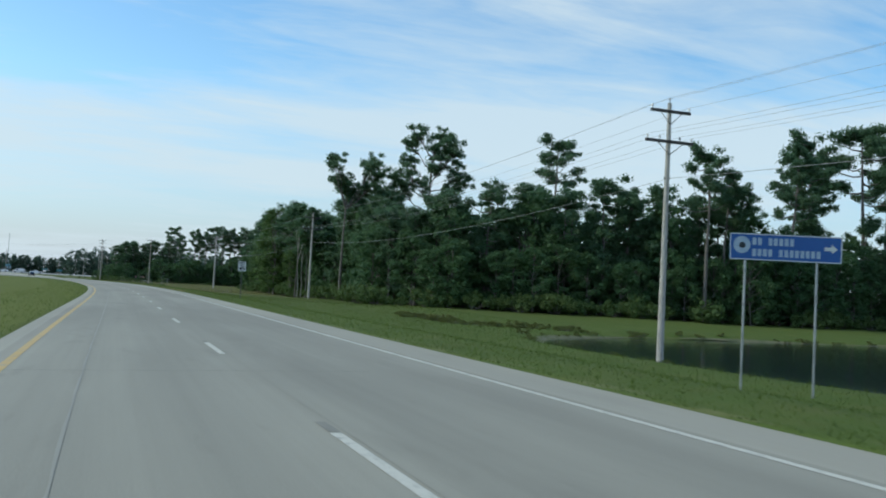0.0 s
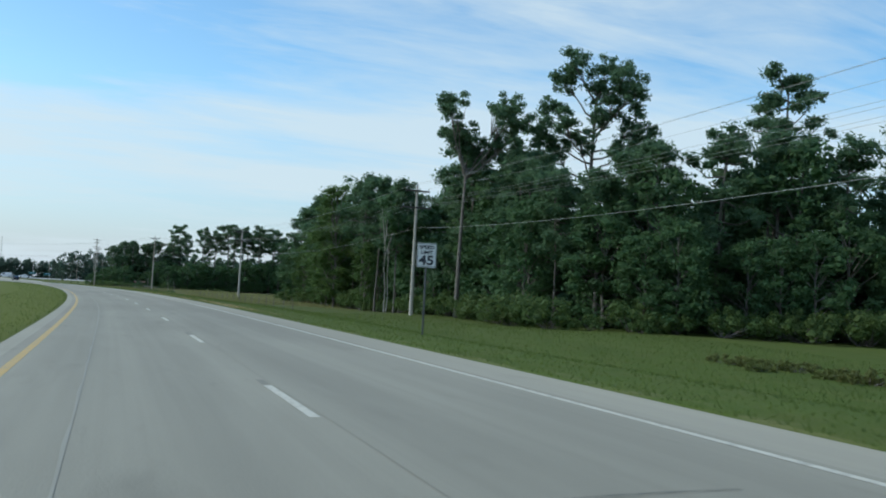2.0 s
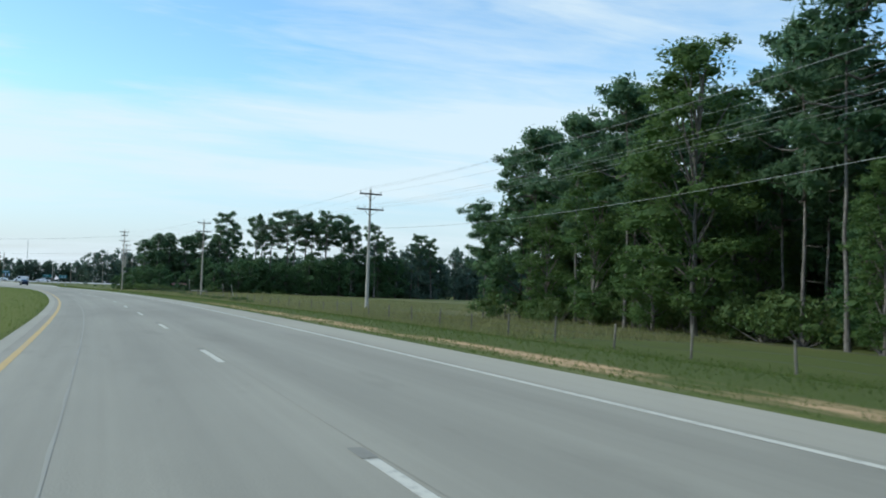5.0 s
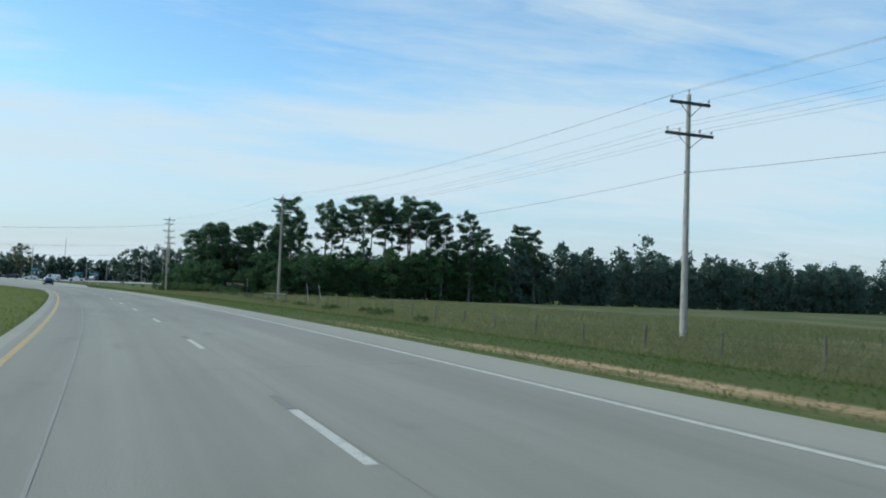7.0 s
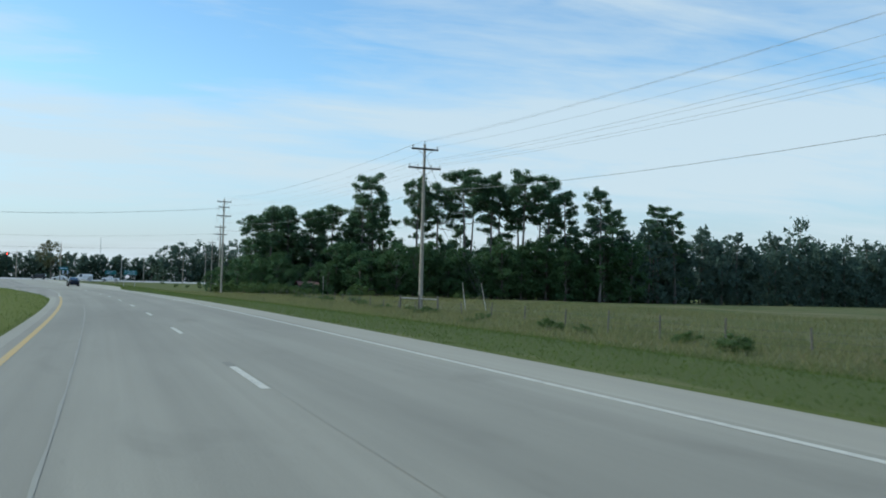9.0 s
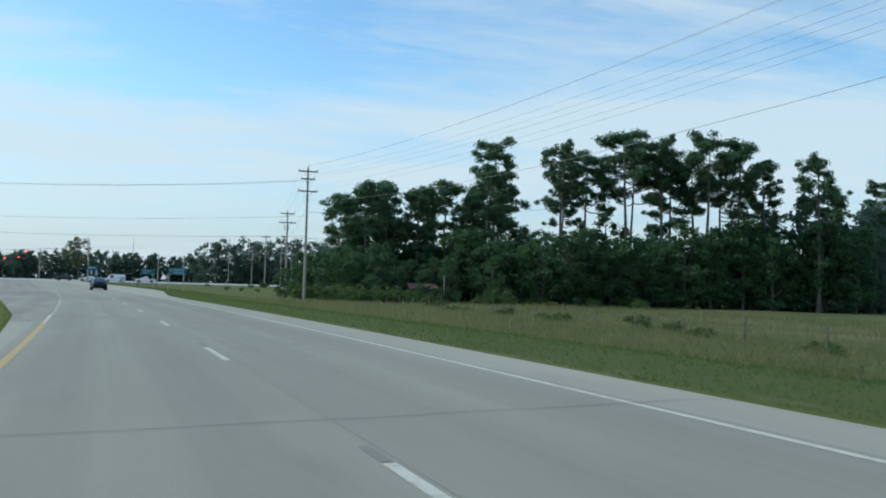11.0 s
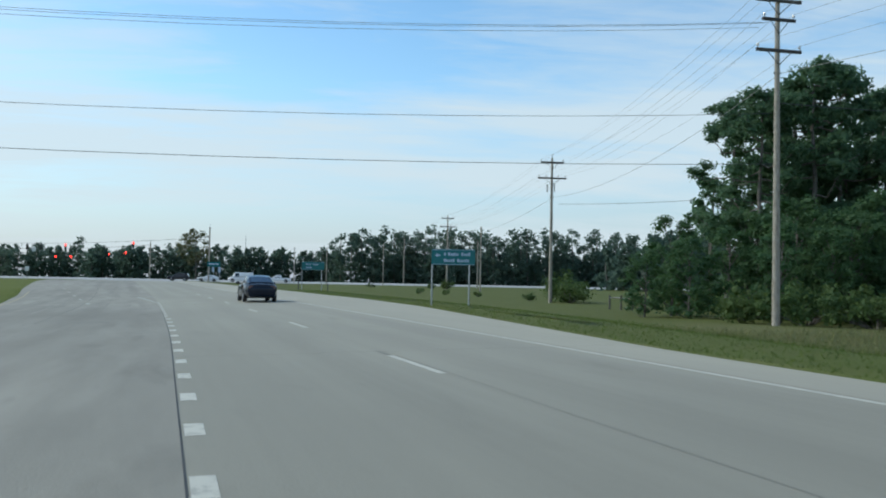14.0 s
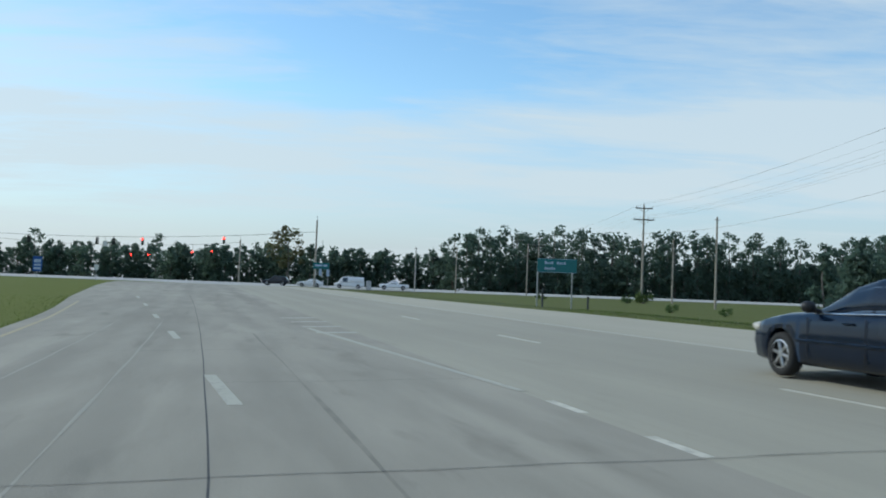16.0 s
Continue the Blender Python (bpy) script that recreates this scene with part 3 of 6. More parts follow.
# tarred joints, saw cuts and dark patches
rng = np.random.default_rng(4)
strip("joint", 286, 357, lambda s: 3.475 + 0.012 * math.sin(s * 0.31), lambda s: 3.491 + 0.012 * math.sin(s * 0.31), M["joint"], road, "", 0.005, 1.0)
strip("joint", 343, 383, lambda s: 5.95 + 0.012 * math.sin(s * 0.9) + 0.010 * max(0.0, s - 366), lambda s: 5.99 + 0.02 * math.sin(s * 0.5) + 0.010 * max(0.0, s - 366), M["old_tar"], road, "", 0.005, 1.0)
strip("joint", 347, 425, lambda s: 7.165 + 0.004 * math.sin(s * 0.8) + 0.016 * max(0.0, s - 365), lambda s: 7.183 + 0.005 * math.sin(s * 0.8) + 0.016 * max(0.0, s - 365), M["joint"], road, "", 0.005, 1.0)
for s0, a, b in ((21.5, 4.0, -1.9), (57.5, 1.5, -2.2), (88.3, 2.4, -1.5), (178.8, 0.5, -3.4), (261.7, 4.0, -4.6), (333.5, 3.6, -4.6), (365.1, 9.5, 1.0), (310.2, 2.6, 1.1), (371.2, 7.2, 3.7), (377.3, 10.6, 3.8), (383.4, 7.2, 4.2), (359.0, 9.0, 3.7), (352.9, 8.0, 3.7), (389.5, 11.0, 4.5), (346.8, 7.6, 3.7), (340.7, 7.4, 3.7)):
    n = 40
    lat = np.linspace(a, b, n)
    wob = np.cumsum(rng.normal(0, 0.008, n)) + 0.02 * np.sin(lat * 3)
    wide = 0.005 + 0.003 * rng.random(n)
    v, f = [], []
    for k in range(n):
        for d in (-wide[k], wide[k]):
            ss = s0 + wob[k] + d
            x, y = plan(ss, lat[k])
            v.append((x, y, road_z(ss, lat[k]) + 0.009))
    f = [(2 * k, 2 * k + 1, 2 * k + 3, 2 * k + 2) for k in range(n - 1)]
    hung("crack", mesh_np("crack", v, f, [M["joint"]]), road)
strip("joint", -60, 400, lambda s: -0.092 + 0.012 * math.sin(s * 0.7), lambda s: -0.100 + 0.012 * math.sin(s * 0.7), M["patch"], road, "", 0.004, 1.5)
for k in range(-3, 27):
    s = 15.69 + 12.192 * k
    w = 0.045 + 0.03 * rng.random()
    n = 0.5 + 1.0 * rng.random()
    strip("tar_patch", s + 0.03, s + n, lambda v, w=w: w, lambda v, w=w: -w, M["patch"], road, "", 0.005, 0.6)

# ---- trees ----


def ball(cuts):
    """Vertices and triangles of a small geodesic ball, split cuts times."""
    bm = bmesh.new()
    bmesh.ops.create_icosphere(bm, subdivisions=cuts, radius=1.0)
    v = np.array([p.co for p in bm.verts])
    f = np.array([[p.index for p in q.verts] for q in bm.faces])
    bm.free()
    return v, f


BALL = ball(1)


def leaves(rs, centres, radii, count, size, shell=0.45, slim=1.0, facing=0.5, core=0.0):
    """Small leaf triangles strewn through ellipsoids, thicker towards their skins, round a ragged heart of foliage."""
    c, r = np.asarray(centres, float), np.asarray(radii, float)
    k = np.repeat(np.arange(len(c)), count)
    d = rs.normal(size=(len(k), 3))
    d /= np.linalg.norm(d, axis=1)[:, None]
    p = c[k] + d * r[k] * (shell + (1 - shell) * rs.random((len(k), 1))) ** 0.7
    n = (d + [0, 0, 0.3]) * facing + rs.normal(size=(len(k), 3)) * 0.45
    n /= np.linalg.norm(n, axis=1)[:, None]
    a = np.cross(n, rs.normal(size=(len(k), 3)))
    a /= np.linalg.norm(a, axis=1)[:, None]
    b = np.cross(n, a)
    sz = size * (0.6 + 0.8 * rs.random((len(k), 1)))
    v = np.stack([p - a * sz * 0.6 - b * sz * 0.25 * slim, p + a * sz * 0.7, p - a * sz * 0.4 + b * sz * 0.6 * slim], 1).reshape(-1, 3)
    f = np.arange(len(v)).reshape(-1, 3)
    if core:
        bv, bf = BALL
        hv = c[:, None] + bv[None] * r[:, None] * core * rs.uniform(0.62, 1.3, (len(c), len(bv), 1))
        hf = bf[None] + (np.arange(len(c)) * len(bv))[:, None, None]
        v, f = joined([(v, f), (hv.reshape(-1, 3), hf.reshape(-1, 3))])
    return v, f


def stem(rs, height, radius, lean=0.02, bend=0.25, n=10):
    t = np.linspace(0, 1, n)
    off = np.cumsum(rs.normal(0, bend * height / 18 / n * 2, (n, 2)), 0)
    pts = np.stack([off[:, 0] + lean * height * t * t, off[:, 1], t * height - 0.25], 1)
    return pts, radius * (1 - 0.82 * t ** 1.1) + radius * 0.35 * np.exp(-t * 30)


def pine_meshes(rs, wood, cs, rr, dense, leaf):
    v, f = leaves(rs, cs, rr, dense, leaf, 0.35, 0.55, 0.5, core=0.42)
    return mesh_np("trunk", *joined(wood), [M["bark"]], True), mesh_np("crown", v, f, [M["pine"]])


def snags(rs, pts, lo, hi, count):
    """Dead stubs on the bare stem."""
    for k in range(count):
        base, az = pts[int(rs.uniform(lo, hi) * (len(pts) - 1))], rs.uniform(0, 6.28)
        yield tube_arrays(base + np.outer(np.linspace(0, 1, 3), [math.cos(az) * 0.8, math.sin(az) * 0.8, -0.1]), [0.022, 0.016, 0.006], 4)


def pine(seed, height=20.0, bare=0.55, spread=3.2, limbs=16, clump=1.0, dense=75, girth=0.0135, tufts=4, flat=0.72, leaf=0.30, top=0.72):
    """Trunk and crown meshes of a loblolly pine: long bare stem, curved limbs, puffs of needles at their ends."""
    rs = np.random.default_rng(seed)
    pts, rad = stem(rs, height, girth * height, lean=rs.normal(0, 0.03))
    wood, cs, rr = [tube_arrays(pts, rad, 8)], [], []
    for k in range(limbs):
        u = (k + rs.random()) / limbs
        i = (bare + (1 - bare) * u) * (len(pts) - 1)
        base = pts[int(i)] + (pts[min(int(i) + 1, len(pts) - 1)] - pts[int(i)]) * (i % 1)
        reach = spread * (0.30 + 0.80 * math.sin(math.pi * min(1, 0.20 + top * u))) * rs.uniform(0.5, 1.15)
        az = k * 2.4 + rs.normal(0, 0.5)
        rise = rs.uniform(0.0, 0.5) * reach
        q = np.linspace(0, 1, 6)
        limb = base + np.stack([np.cos(az) * reach * q, np.sin(az) * reach * q, rise * q ** 1.8 - 0.12 * reach * np.sin(math.pi * q)], 1)
        limb[1:-1] += rs.normal(0, 0.10, (4, 3))
        wood.append(tube_arrays(limb, 0.075 * (1 - 0.8 * q) * height / 20 + 0.012, 4))
        for m in range(tufts):
            t = 0.5 + 0.55 * (m + rs.random()) / tufts
            c = base + (limb[-1] - base) * t + rs.normal(0, 0.42, 3) * [1, 1, 0.55] * clump
            s = clump * rs.uniform(0.45, 1.05)
            cs.append(c + [0, 0, 0.2])
            rr.append((s, s, s * flat))
    for k in range(7):
        cs.append(pts[-1] + rs.normal(0, 0.75, 3) * [1, 1, 0.5] * clump + [0, 0, -0.3])
        rr.append((clump * 0.9, clump * 0.9, clump * 0.62))
    wood += snags(rs, pts, min(0.2, bare * 0.6), bare, int(rs.integers(2, 5)))
    return pine_meshes(rs, wood, cs, rr, dense, leaf)


def forked_pine(seed, height, split, boughs, clump=0.98, dense=55, leaf=0.28):
    """A pine with few great boughs: each bough goes from the stem at its height out to a place, with puffs round its end.
    boughs: height on the stem, end x, end z, size of the puff group."""
    rs = np.random.default_rng(seed)
    pts, rad = stem(rs, split, 0.0125 * height, bend=0.12)
    rad = rad * 0.6 + 0.07
    wood, cs, rr = [tube_arrays(pts, rad, 8)], [], []
    for start, x, z, size in boughs:
        base = pts[-1] if start >= split else np.array([np.interp(start, pts[:, 2], pts[:, 0]), np.interp(start, pts[:, 2], pts[:, 1]), start])
        end = np.array([x, rs.normal(0, 1.1), z])
        q = np.linspace(0, 1, 7)[:, None]
        limb = base + (end - base) * q + rs.normal(0, 0.10, (7, 3)) * np.sin(math.pi * q) + np.array([0, 0, -0.10 * np.linalg.norm(end - base)]) * np.sin(math.pi * q)
        wood.append(tube_arrays(limb, (0.085 * (1 - 0.75 * q) + 0.01).ravel(), 5))
        for k in range(int(15 * size)):
            c = end + rs.normal(0, 0.74, 3) * [size, size, size * 0.62]
            s = clump * rs.uniform(0.4, 0.85)
            cs.append(c)
            rr.append((s, s, s * 0.7))
            if k % 2 == 0:
                wood.append(tube_arrays(np.array([limb[4], (limb[4] + c) / 2, c]), [0.04, 0.03, 0.012], 4))
    wood += snags(rs, pts, 0.35, 0.9, 5)
    return pine_meshes(rs, wood, cs, rr, dense, leaf)


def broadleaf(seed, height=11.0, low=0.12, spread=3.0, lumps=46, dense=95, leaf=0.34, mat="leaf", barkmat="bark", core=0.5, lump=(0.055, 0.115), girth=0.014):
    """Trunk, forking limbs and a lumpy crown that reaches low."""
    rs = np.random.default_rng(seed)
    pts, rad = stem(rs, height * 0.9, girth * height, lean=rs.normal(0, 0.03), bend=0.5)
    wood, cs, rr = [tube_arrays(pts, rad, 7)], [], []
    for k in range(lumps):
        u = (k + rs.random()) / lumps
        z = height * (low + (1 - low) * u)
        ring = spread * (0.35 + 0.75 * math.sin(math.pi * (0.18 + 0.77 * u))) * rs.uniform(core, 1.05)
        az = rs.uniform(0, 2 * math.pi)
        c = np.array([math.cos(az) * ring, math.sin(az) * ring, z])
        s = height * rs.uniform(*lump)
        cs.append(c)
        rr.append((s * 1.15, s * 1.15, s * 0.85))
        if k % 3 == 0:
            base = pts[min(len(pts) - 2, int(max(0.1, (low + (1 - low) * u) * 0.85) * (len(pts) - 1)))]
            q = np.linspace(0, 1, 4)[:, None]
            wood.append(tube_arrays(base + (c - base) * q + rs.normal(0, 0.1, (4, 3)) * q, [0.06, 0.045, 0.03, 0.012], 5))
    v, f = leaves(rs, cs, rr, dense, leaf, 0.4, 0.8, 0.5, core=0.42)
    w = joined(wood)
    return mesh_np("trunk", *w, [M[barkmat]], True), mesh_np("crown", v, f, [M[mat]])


def bush(seed, height=2.2, spread=1.6, lumps=20, dense=105, leaf=0.14, mat="shrub"):
    rs = np.random.default_rng(seed)
    wood, cs, rr = [], [], []
    for k in range(lumps):
        az, u = rs.uniform(0, 6.28), rs.random() ** 0.6
        c = np.array([math.cos(az) * spread * u, math.sin(az) * spread * u, height * rs.uniform(0.15, 0.85) * (1.1 - 0.5 * u)])
        cs.append(c)
        s = height * rs.uniform(0.14, 0.26)
        rr.append((s * 1.2, s * 1.2, s))
        if k % 2 == 0:
            q = np.linspace(0, 1, 4)[:, None]
            wood.append(tube_arrays(np.array([0, 0, -0.1]) + (c + [0, 0, 0.1]) * q, [0.03, 0.022, 0.015, 0.006], 4))
    v, f = leaves(rs, cs, rr, dense, leaf, 0.4, 0.8, 0.5, core=0.42)
    return mesh_np("stem", *joined(wood), [M["bark"]], True), mesh_np("foliage", v, f, [M[mat]])


TALL = [pine(11, 20, 0.50, 3.9, 20, 0.92, 60, tufts=6), pine(12, 20, 0.62, 3.9, 15, 0.95, 60, tufts=6), pine(13, 20, 0.46, 3.6, 22, 0.92, 60, tufts=6), pine(14, 20, 0.60, 3.3, 16, 0.90, 60, tufts=6), pine(15, 20, 0.66, 4.3, 14, 0.95, 60, tufts=7)]
MID = [pine(21, 15, 0.26, 2.7, 22, 0.95, 56, top=0.82), pine(22, 15, 0.36, 2.5, 19, 0.95, 56, top=0.80), pine(23, 15, 0.16, 2.8, 24, 1.0, 56, top=0.84)]
STEMMY = [pine(24, 15, 0.46, 2.2, 16, 0.95, 56, 0.0066), pine(25, 15, 0.56, 2.4, 14, 0.95, 56, 0.0070), pine(26, 15, 0.38, 2.1, 17, 0.95, 56, 0.0062)]
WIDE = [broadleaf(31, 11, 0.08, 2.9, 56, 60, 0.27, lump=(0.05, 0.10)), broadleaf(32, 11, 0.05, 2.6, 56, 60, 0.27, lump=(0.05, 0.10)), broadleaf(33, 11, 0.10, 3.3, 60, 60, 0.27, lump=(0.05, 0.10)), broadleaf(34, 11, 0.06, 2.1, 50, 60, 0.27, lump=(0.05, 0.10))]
GUM = [broadleaf(35, 15, 0.06, 1.9, 95, 115, 0.155, "gum", "bark", 0.3, (0.032, 0.062), 0.0075), broadleaf(36, 15, 0.10, 2.1, 95, 115, 0.155, "gum", "bark", 0.3, (0.032, 0.062), 0.0075)]
THIN = [broadleaf(41, 12, 0.72, 0.9, 10, 50, 0.2, "leaf", "pale_bark", girth=0.0055)]
BUSH = [bush(51, dense=60), bush(52, 1.8, 2.0, 24, 60), bush(53, 2.8, 1.4, 24, 60)]
WEED = [bush(54, 0.9, 0.7, 14, 36, 0.11, "weed"), bush(55, 0.8, 0.9, 15, 36, 0.11, "weed")]
FORKED = forked_pine(71, 20.6, 13.2, [(13.2, -0.9, 19.6, 1.0), (13.2, -1.3, 18.6, 0.7), (13.0, -1.0, 16.8, 1.1), (13.2, 0.5, 16.6, 1.0), (13.2, 3.4, 19.6, 1.0), (13.2, 4.3, 18.4, 1.2), (12.8, 4.9, 17.4, 0.8), (12.8, 3.9, 16.2, 1.0), (12.6, 2.4, 15.4, 0.9), (12.0, 0.2, 15.3, 0.7), (13.2, 1.0, 14.7, 0.8), (12.6, -0.5, 15.8, 0.8)])
BROAD = forked_pine(72, 22.8, 19.5, [(19.5, 1.2, 22.0, 1.2), (19.0, -1.2, 21.6, 1.1), (18.6, 2.8, 20.8, 1.1), (18.0, 0.6, 20.2, 1.0), (17.4, -2.0, 20.6, 0.9), (16.0, -4.0, 19.2, 0.8), (16.4, 3.4, 19.3, 1.0), (15.8, 2.2, 18.6, 1.0), (15.0, 1.2, 17.4, 0.9), (14.2, -2.2, 16.6, 1.2), (13.6, -4.0, 16.2, 1.0), (14.6, 3.8, 17.0, 1.0), (14.0, 4.4, 15.8, 1.0), (13.0, 2.8, 15.2, 0.9), (12.4, -0.6, 15.4, 1.0), (12.0, -3.0, 14.6, 0.9)])
trng = np.random.default_rng(77)

TREE_LABEL = {
    "pine": "tall loblolly pine with a bare trunk and tufted crown",
    "young": "dense dark green pine standing among other trees",
    "wide": "leafy green hardwood tree with foliage down to the grass",
    "thin": "slender pale-trunked tree with sparse leaves",
    "bush": "bushy green shrub growing in the rough grass",
}


def plant(kinds, x, y, height, base_height, sort, group, turn=None, name="tree", wide=1.0):
    """One tree or shrub at a place, scaled to a height."""
    trunk, crown = kinds[int(trng.integers(len(kinds)))] if isinstance(kinds, list) else kinds
    k = height / base_height
    root = new(name)
    root.empty_display_size = 0.3
    a = trng.uniform(0, 6.28) if turn is None else turn
    root.matrix_basis = Matrix.LocRotScale((x, y, ground_at(x, y)), Euler((0, 0, a)), (k * wide, k * wide, k))
    hung("stem" if sort == "bush" else "trunk", trunk, root)
    hung("foliage" if sort == "bush" else "crown", crown, root)
    return tagged(root, TREE_LABEL[sort], "shrub" if sort == "bush" else "tree", group)


def along(points, step, rs):
    """Places at even steps along a polyline, with its normal to the right."""
    p = np.asarray(points, float)
    seg = np.hypot(*np.diff(p, axis=0).T)
    at = np.concatenate([[0], np.cumsum(seg)])
    for d in np.arange(step / 2, at[-1], step):
        i = min(np.searchsorted(at, d) - 1, len(seg) - 1)
        t = (p[i + 1] - p[i]) / seg[i]
        yield p[i] + t * (d - at[i]), np.array([t[1], -t[0]])


# the pine wood behind the pond and the poles: its edge runs back from the pond, then along the road
WOOD_EDGE = [(190, 74), (110, 79), (60, 87), (38, 95), (30.5, 105), (31, 122), (30, 150), (29, 171)]
WOOD_END = [(29, 171), (45, 176), (80, 178), (150, 182)]
for (x, y), n in along(WOOD_EDGE, 2.8, trng):
    j = trng.normal(0, 1.0, 2)
    back = 4.0 if 112 < y < 124 and x < 33 else 2.0
    at = (x + n[0] * back + j[0], y + n[1] * back + j[1])
    rise = float(np.interp(y, [95, 108, 122, 171], [11.5, 12.4, 13.0, 12.4]))
    pick = trng.random()
    if x > 33:
        plant(WIDE, *at, trng.uniform(5.5, 9), 11, "wide", "edge of the wood", wide=1.15)
    elif pick < 0.07:
        plant(GUM, *at, rise * trng.uniform(0.7, 0.95), 15, "wide", "edge of the wood", wide=1.2)
    elif pick < 0.46:
        plant(WIDE, *at, rise * trng.uniform(0.45, 0.85), 11, "wide", "edge of the wood", wide=1.1)
    else:
        plant(STEMMY, *at, rise * trng.uniform(0.92, 1.06), 15, "young", "edge of the wood")
for (x, y), n in along(WOOD_EDGE, 3.3, trng):
    j = trng.normal(0, 1.1, 2)
    tall = float(np.interp(y, [74, 79, 87, 93.5, 98, 122, 171], [7.5, 11.8, 16.0, 15.6, 12.8, 13.4, 12.8]))
    kinds = MID if trng.random() < 0.65 else WIDE
    plant(kinds, x + n[0] * 5.5 + j[0], y + n[1] * 5.5 + j[1], tall * trng.uniform(0.88, 1.04), 15 if kinds is MID else 12.5, "young" if kinds is MID else "wide", "trees of the wood", wide=1.15)
for (x, y), n in along(WOOD_EDGE, 3.4, trng):
    if x < 120:
        plant(WIDE, x + n[0] * 8 + trng.normal(0, 1), y + n[1] * 8 + trng.normal(0, 1), trng.uniform(4.5, 7.5), 11, "wide", "understorey of the wood", wide=1.4)
for (x, y), n in along(WOOD_END, 4.5, trng):
    if x < 110:
        plant(MID + WIDE[:1], x + trng.normal(0, 1), y - 2 + trng.normal(0, 1), trng.uniform(11.0, 13.5), 14, "young", "trees of the wood")
for (x, y), n in along(WOOD_EDGE, 2.0, trng):
    if trng.random() < 0.8 and x < 120:
        plant(BUSH, x - n[0] * 0.6 + trng.normal(0, 0.6), y - n[1] * 0.6 + trng.normal(0, 0.6), trng.uniform(1.1, 3.0), 2.2, "bush", "shrubs along the wood", name="shrub")
for x, y, h in ((34.5, 113.5, 13.6), (35.5, 118.5, 15.0), (34.0, 122.5, 14.8), (38.0, 120.0, 15.4), (33.8, 126.5, 14.0), (37.0, 114.5, 14.2)):
    plant(MID[2], x, y, h, 15, "young", "trees of the wood", wide=1.25)
# the pines that stand out above it
plant(FORKED, 30.9, 117.8, 19.5, 20.6, "pine", "tall pines of the wood", turn=radians(-28))
plant(BROAD, 41.5, 114.6, 23.6, 22.8, "pine", "tall pines of the wood", turn=radians(-38))
for x, y, h, kind in ((56.4, 107.3, 22.4, 2), (65, 86, 19.4, 1), (69, 88, 16.5, 3), (79, 88, 21.0, 3), (85, 92, 23.6, 1), (92, 90, 25.5, 4), (72, 90, 16.0, 0), (98, 92, 25.0, 1), (104, 89, 25.0, 4), (60, 95, 15, 2), (50, 101, 15.0, 3), (88, 95, 21.5, 3)):
    plant(TALL[kind], x, y, h, 20, "pine", "tall pines of the wood")
for x, y, h, kind, wide in ((28.2, 158, 9.6, 0, 1.5), (28.0, 148, 13.9, 1, 1.45), (27.8, 151.5, 9.0, 0, 1.4), (28.4, 137.0, 7.0, 0, 1.5), (28.0, 164.0, 7.5, 1, 1.6)):
    plant(GUM[kind], x, y, h, 15, "wide", "sweet gums at the edge of the wood", wide=wide)
for x, y, h, kind in ((28.6, 139, 14.0, 1), (29.6, 142.5, 13.4, 0), (28.3, 133, 12.9, 1), (28.2, 154.5, 13.2, 0), (28.9, 161.5, 12.6, 2), (28.8, 128.6, 12.6, 0), (28.6, 167.5, 12.6, 0), (29.4, 171.0, 12.0, 2), (27.2, 172.5, 7.6, 2), (28.6, 175.0, 8.6, 2), (27.6, 169.5, 6.4, 2)):
    plant(STEMMY[kind], x, y, h, 15, "pine", "pines at the edge of the wood", wide=1.15)
for x, y, h in ((27.2, 126.5, 11.0), (28.2, 129, 9.5)):
    plant(THIN, x, y, h, 12, "thin", "bare-stemmed trees of the wood")

# the grove past the pasture
for x, y, h, kind in ((30.3, 359.9, 20.9, 2), (36.9, 354.7, 20.2, 3), (41, 357, 19.5, 1), (44.8, 352.6, 22.0, 4), (49.5, 352, 21.3, 3), (54.2, 349, 21.6, 1), (59.2, 350, 21.4, 4), (51.4, 353.5, 19.5, 0), (61.6, 348, 18.5, 3), (66.1, 343.2, 18.7, 0), (60, 356, 19, 1), (33, 368, 18, 3), (47, 356, 20, 4), (39, 360, 17.0, 3), (55.5, 355, 20, 3), (27.5, 357, 16.5, 0), (70, 347, 16, 2), (80, 349, 17, 0), (84, 350, 16, 2)):
    plant(TALL[kind], x, y, h, 20, "pine", "tall pines of the grove")
for x, y, h in ((9.3, 358, 12.6), (12, 357.5, 14.2), (15.5, 360, 14.6), (19, 358.5, 14.0), (23, 360, 15.2), (26.5, 361, 14.6), (10, 364, 13), (16, 366, 14), (22, 367, 14.5), (29, 366, 14), (13.4, 361.5, 13.6), (20, 363, 14.2)):
    plant(MID[:2], x, y, h, 15, "young", "younger pines of the grove", wide=1.15)
for k in range(44):
    x = 9 + k * 1.5
    y = 351.5 - 0.10 * (x - 9) + trng.normal(0, 2.0) + (2 if x < 16 else 0)
    plant(WIDE, x, y, trng.uniform(6.0, 9.5) * (0.55 if x < 22 else 1) + (1.5 if x > 48 else 0), 11, "wide", "understorey of the grove", wide=1.2)
for k in range(26):
    x, y = 6.5 + trng.random() * 40, 342 + trng.normal(0, 3.0)
    plant(BUSH, x, y, trng.uniform(0.9, 2.4), 2.2, "bush", "shrubs by the grove", name="shrub")
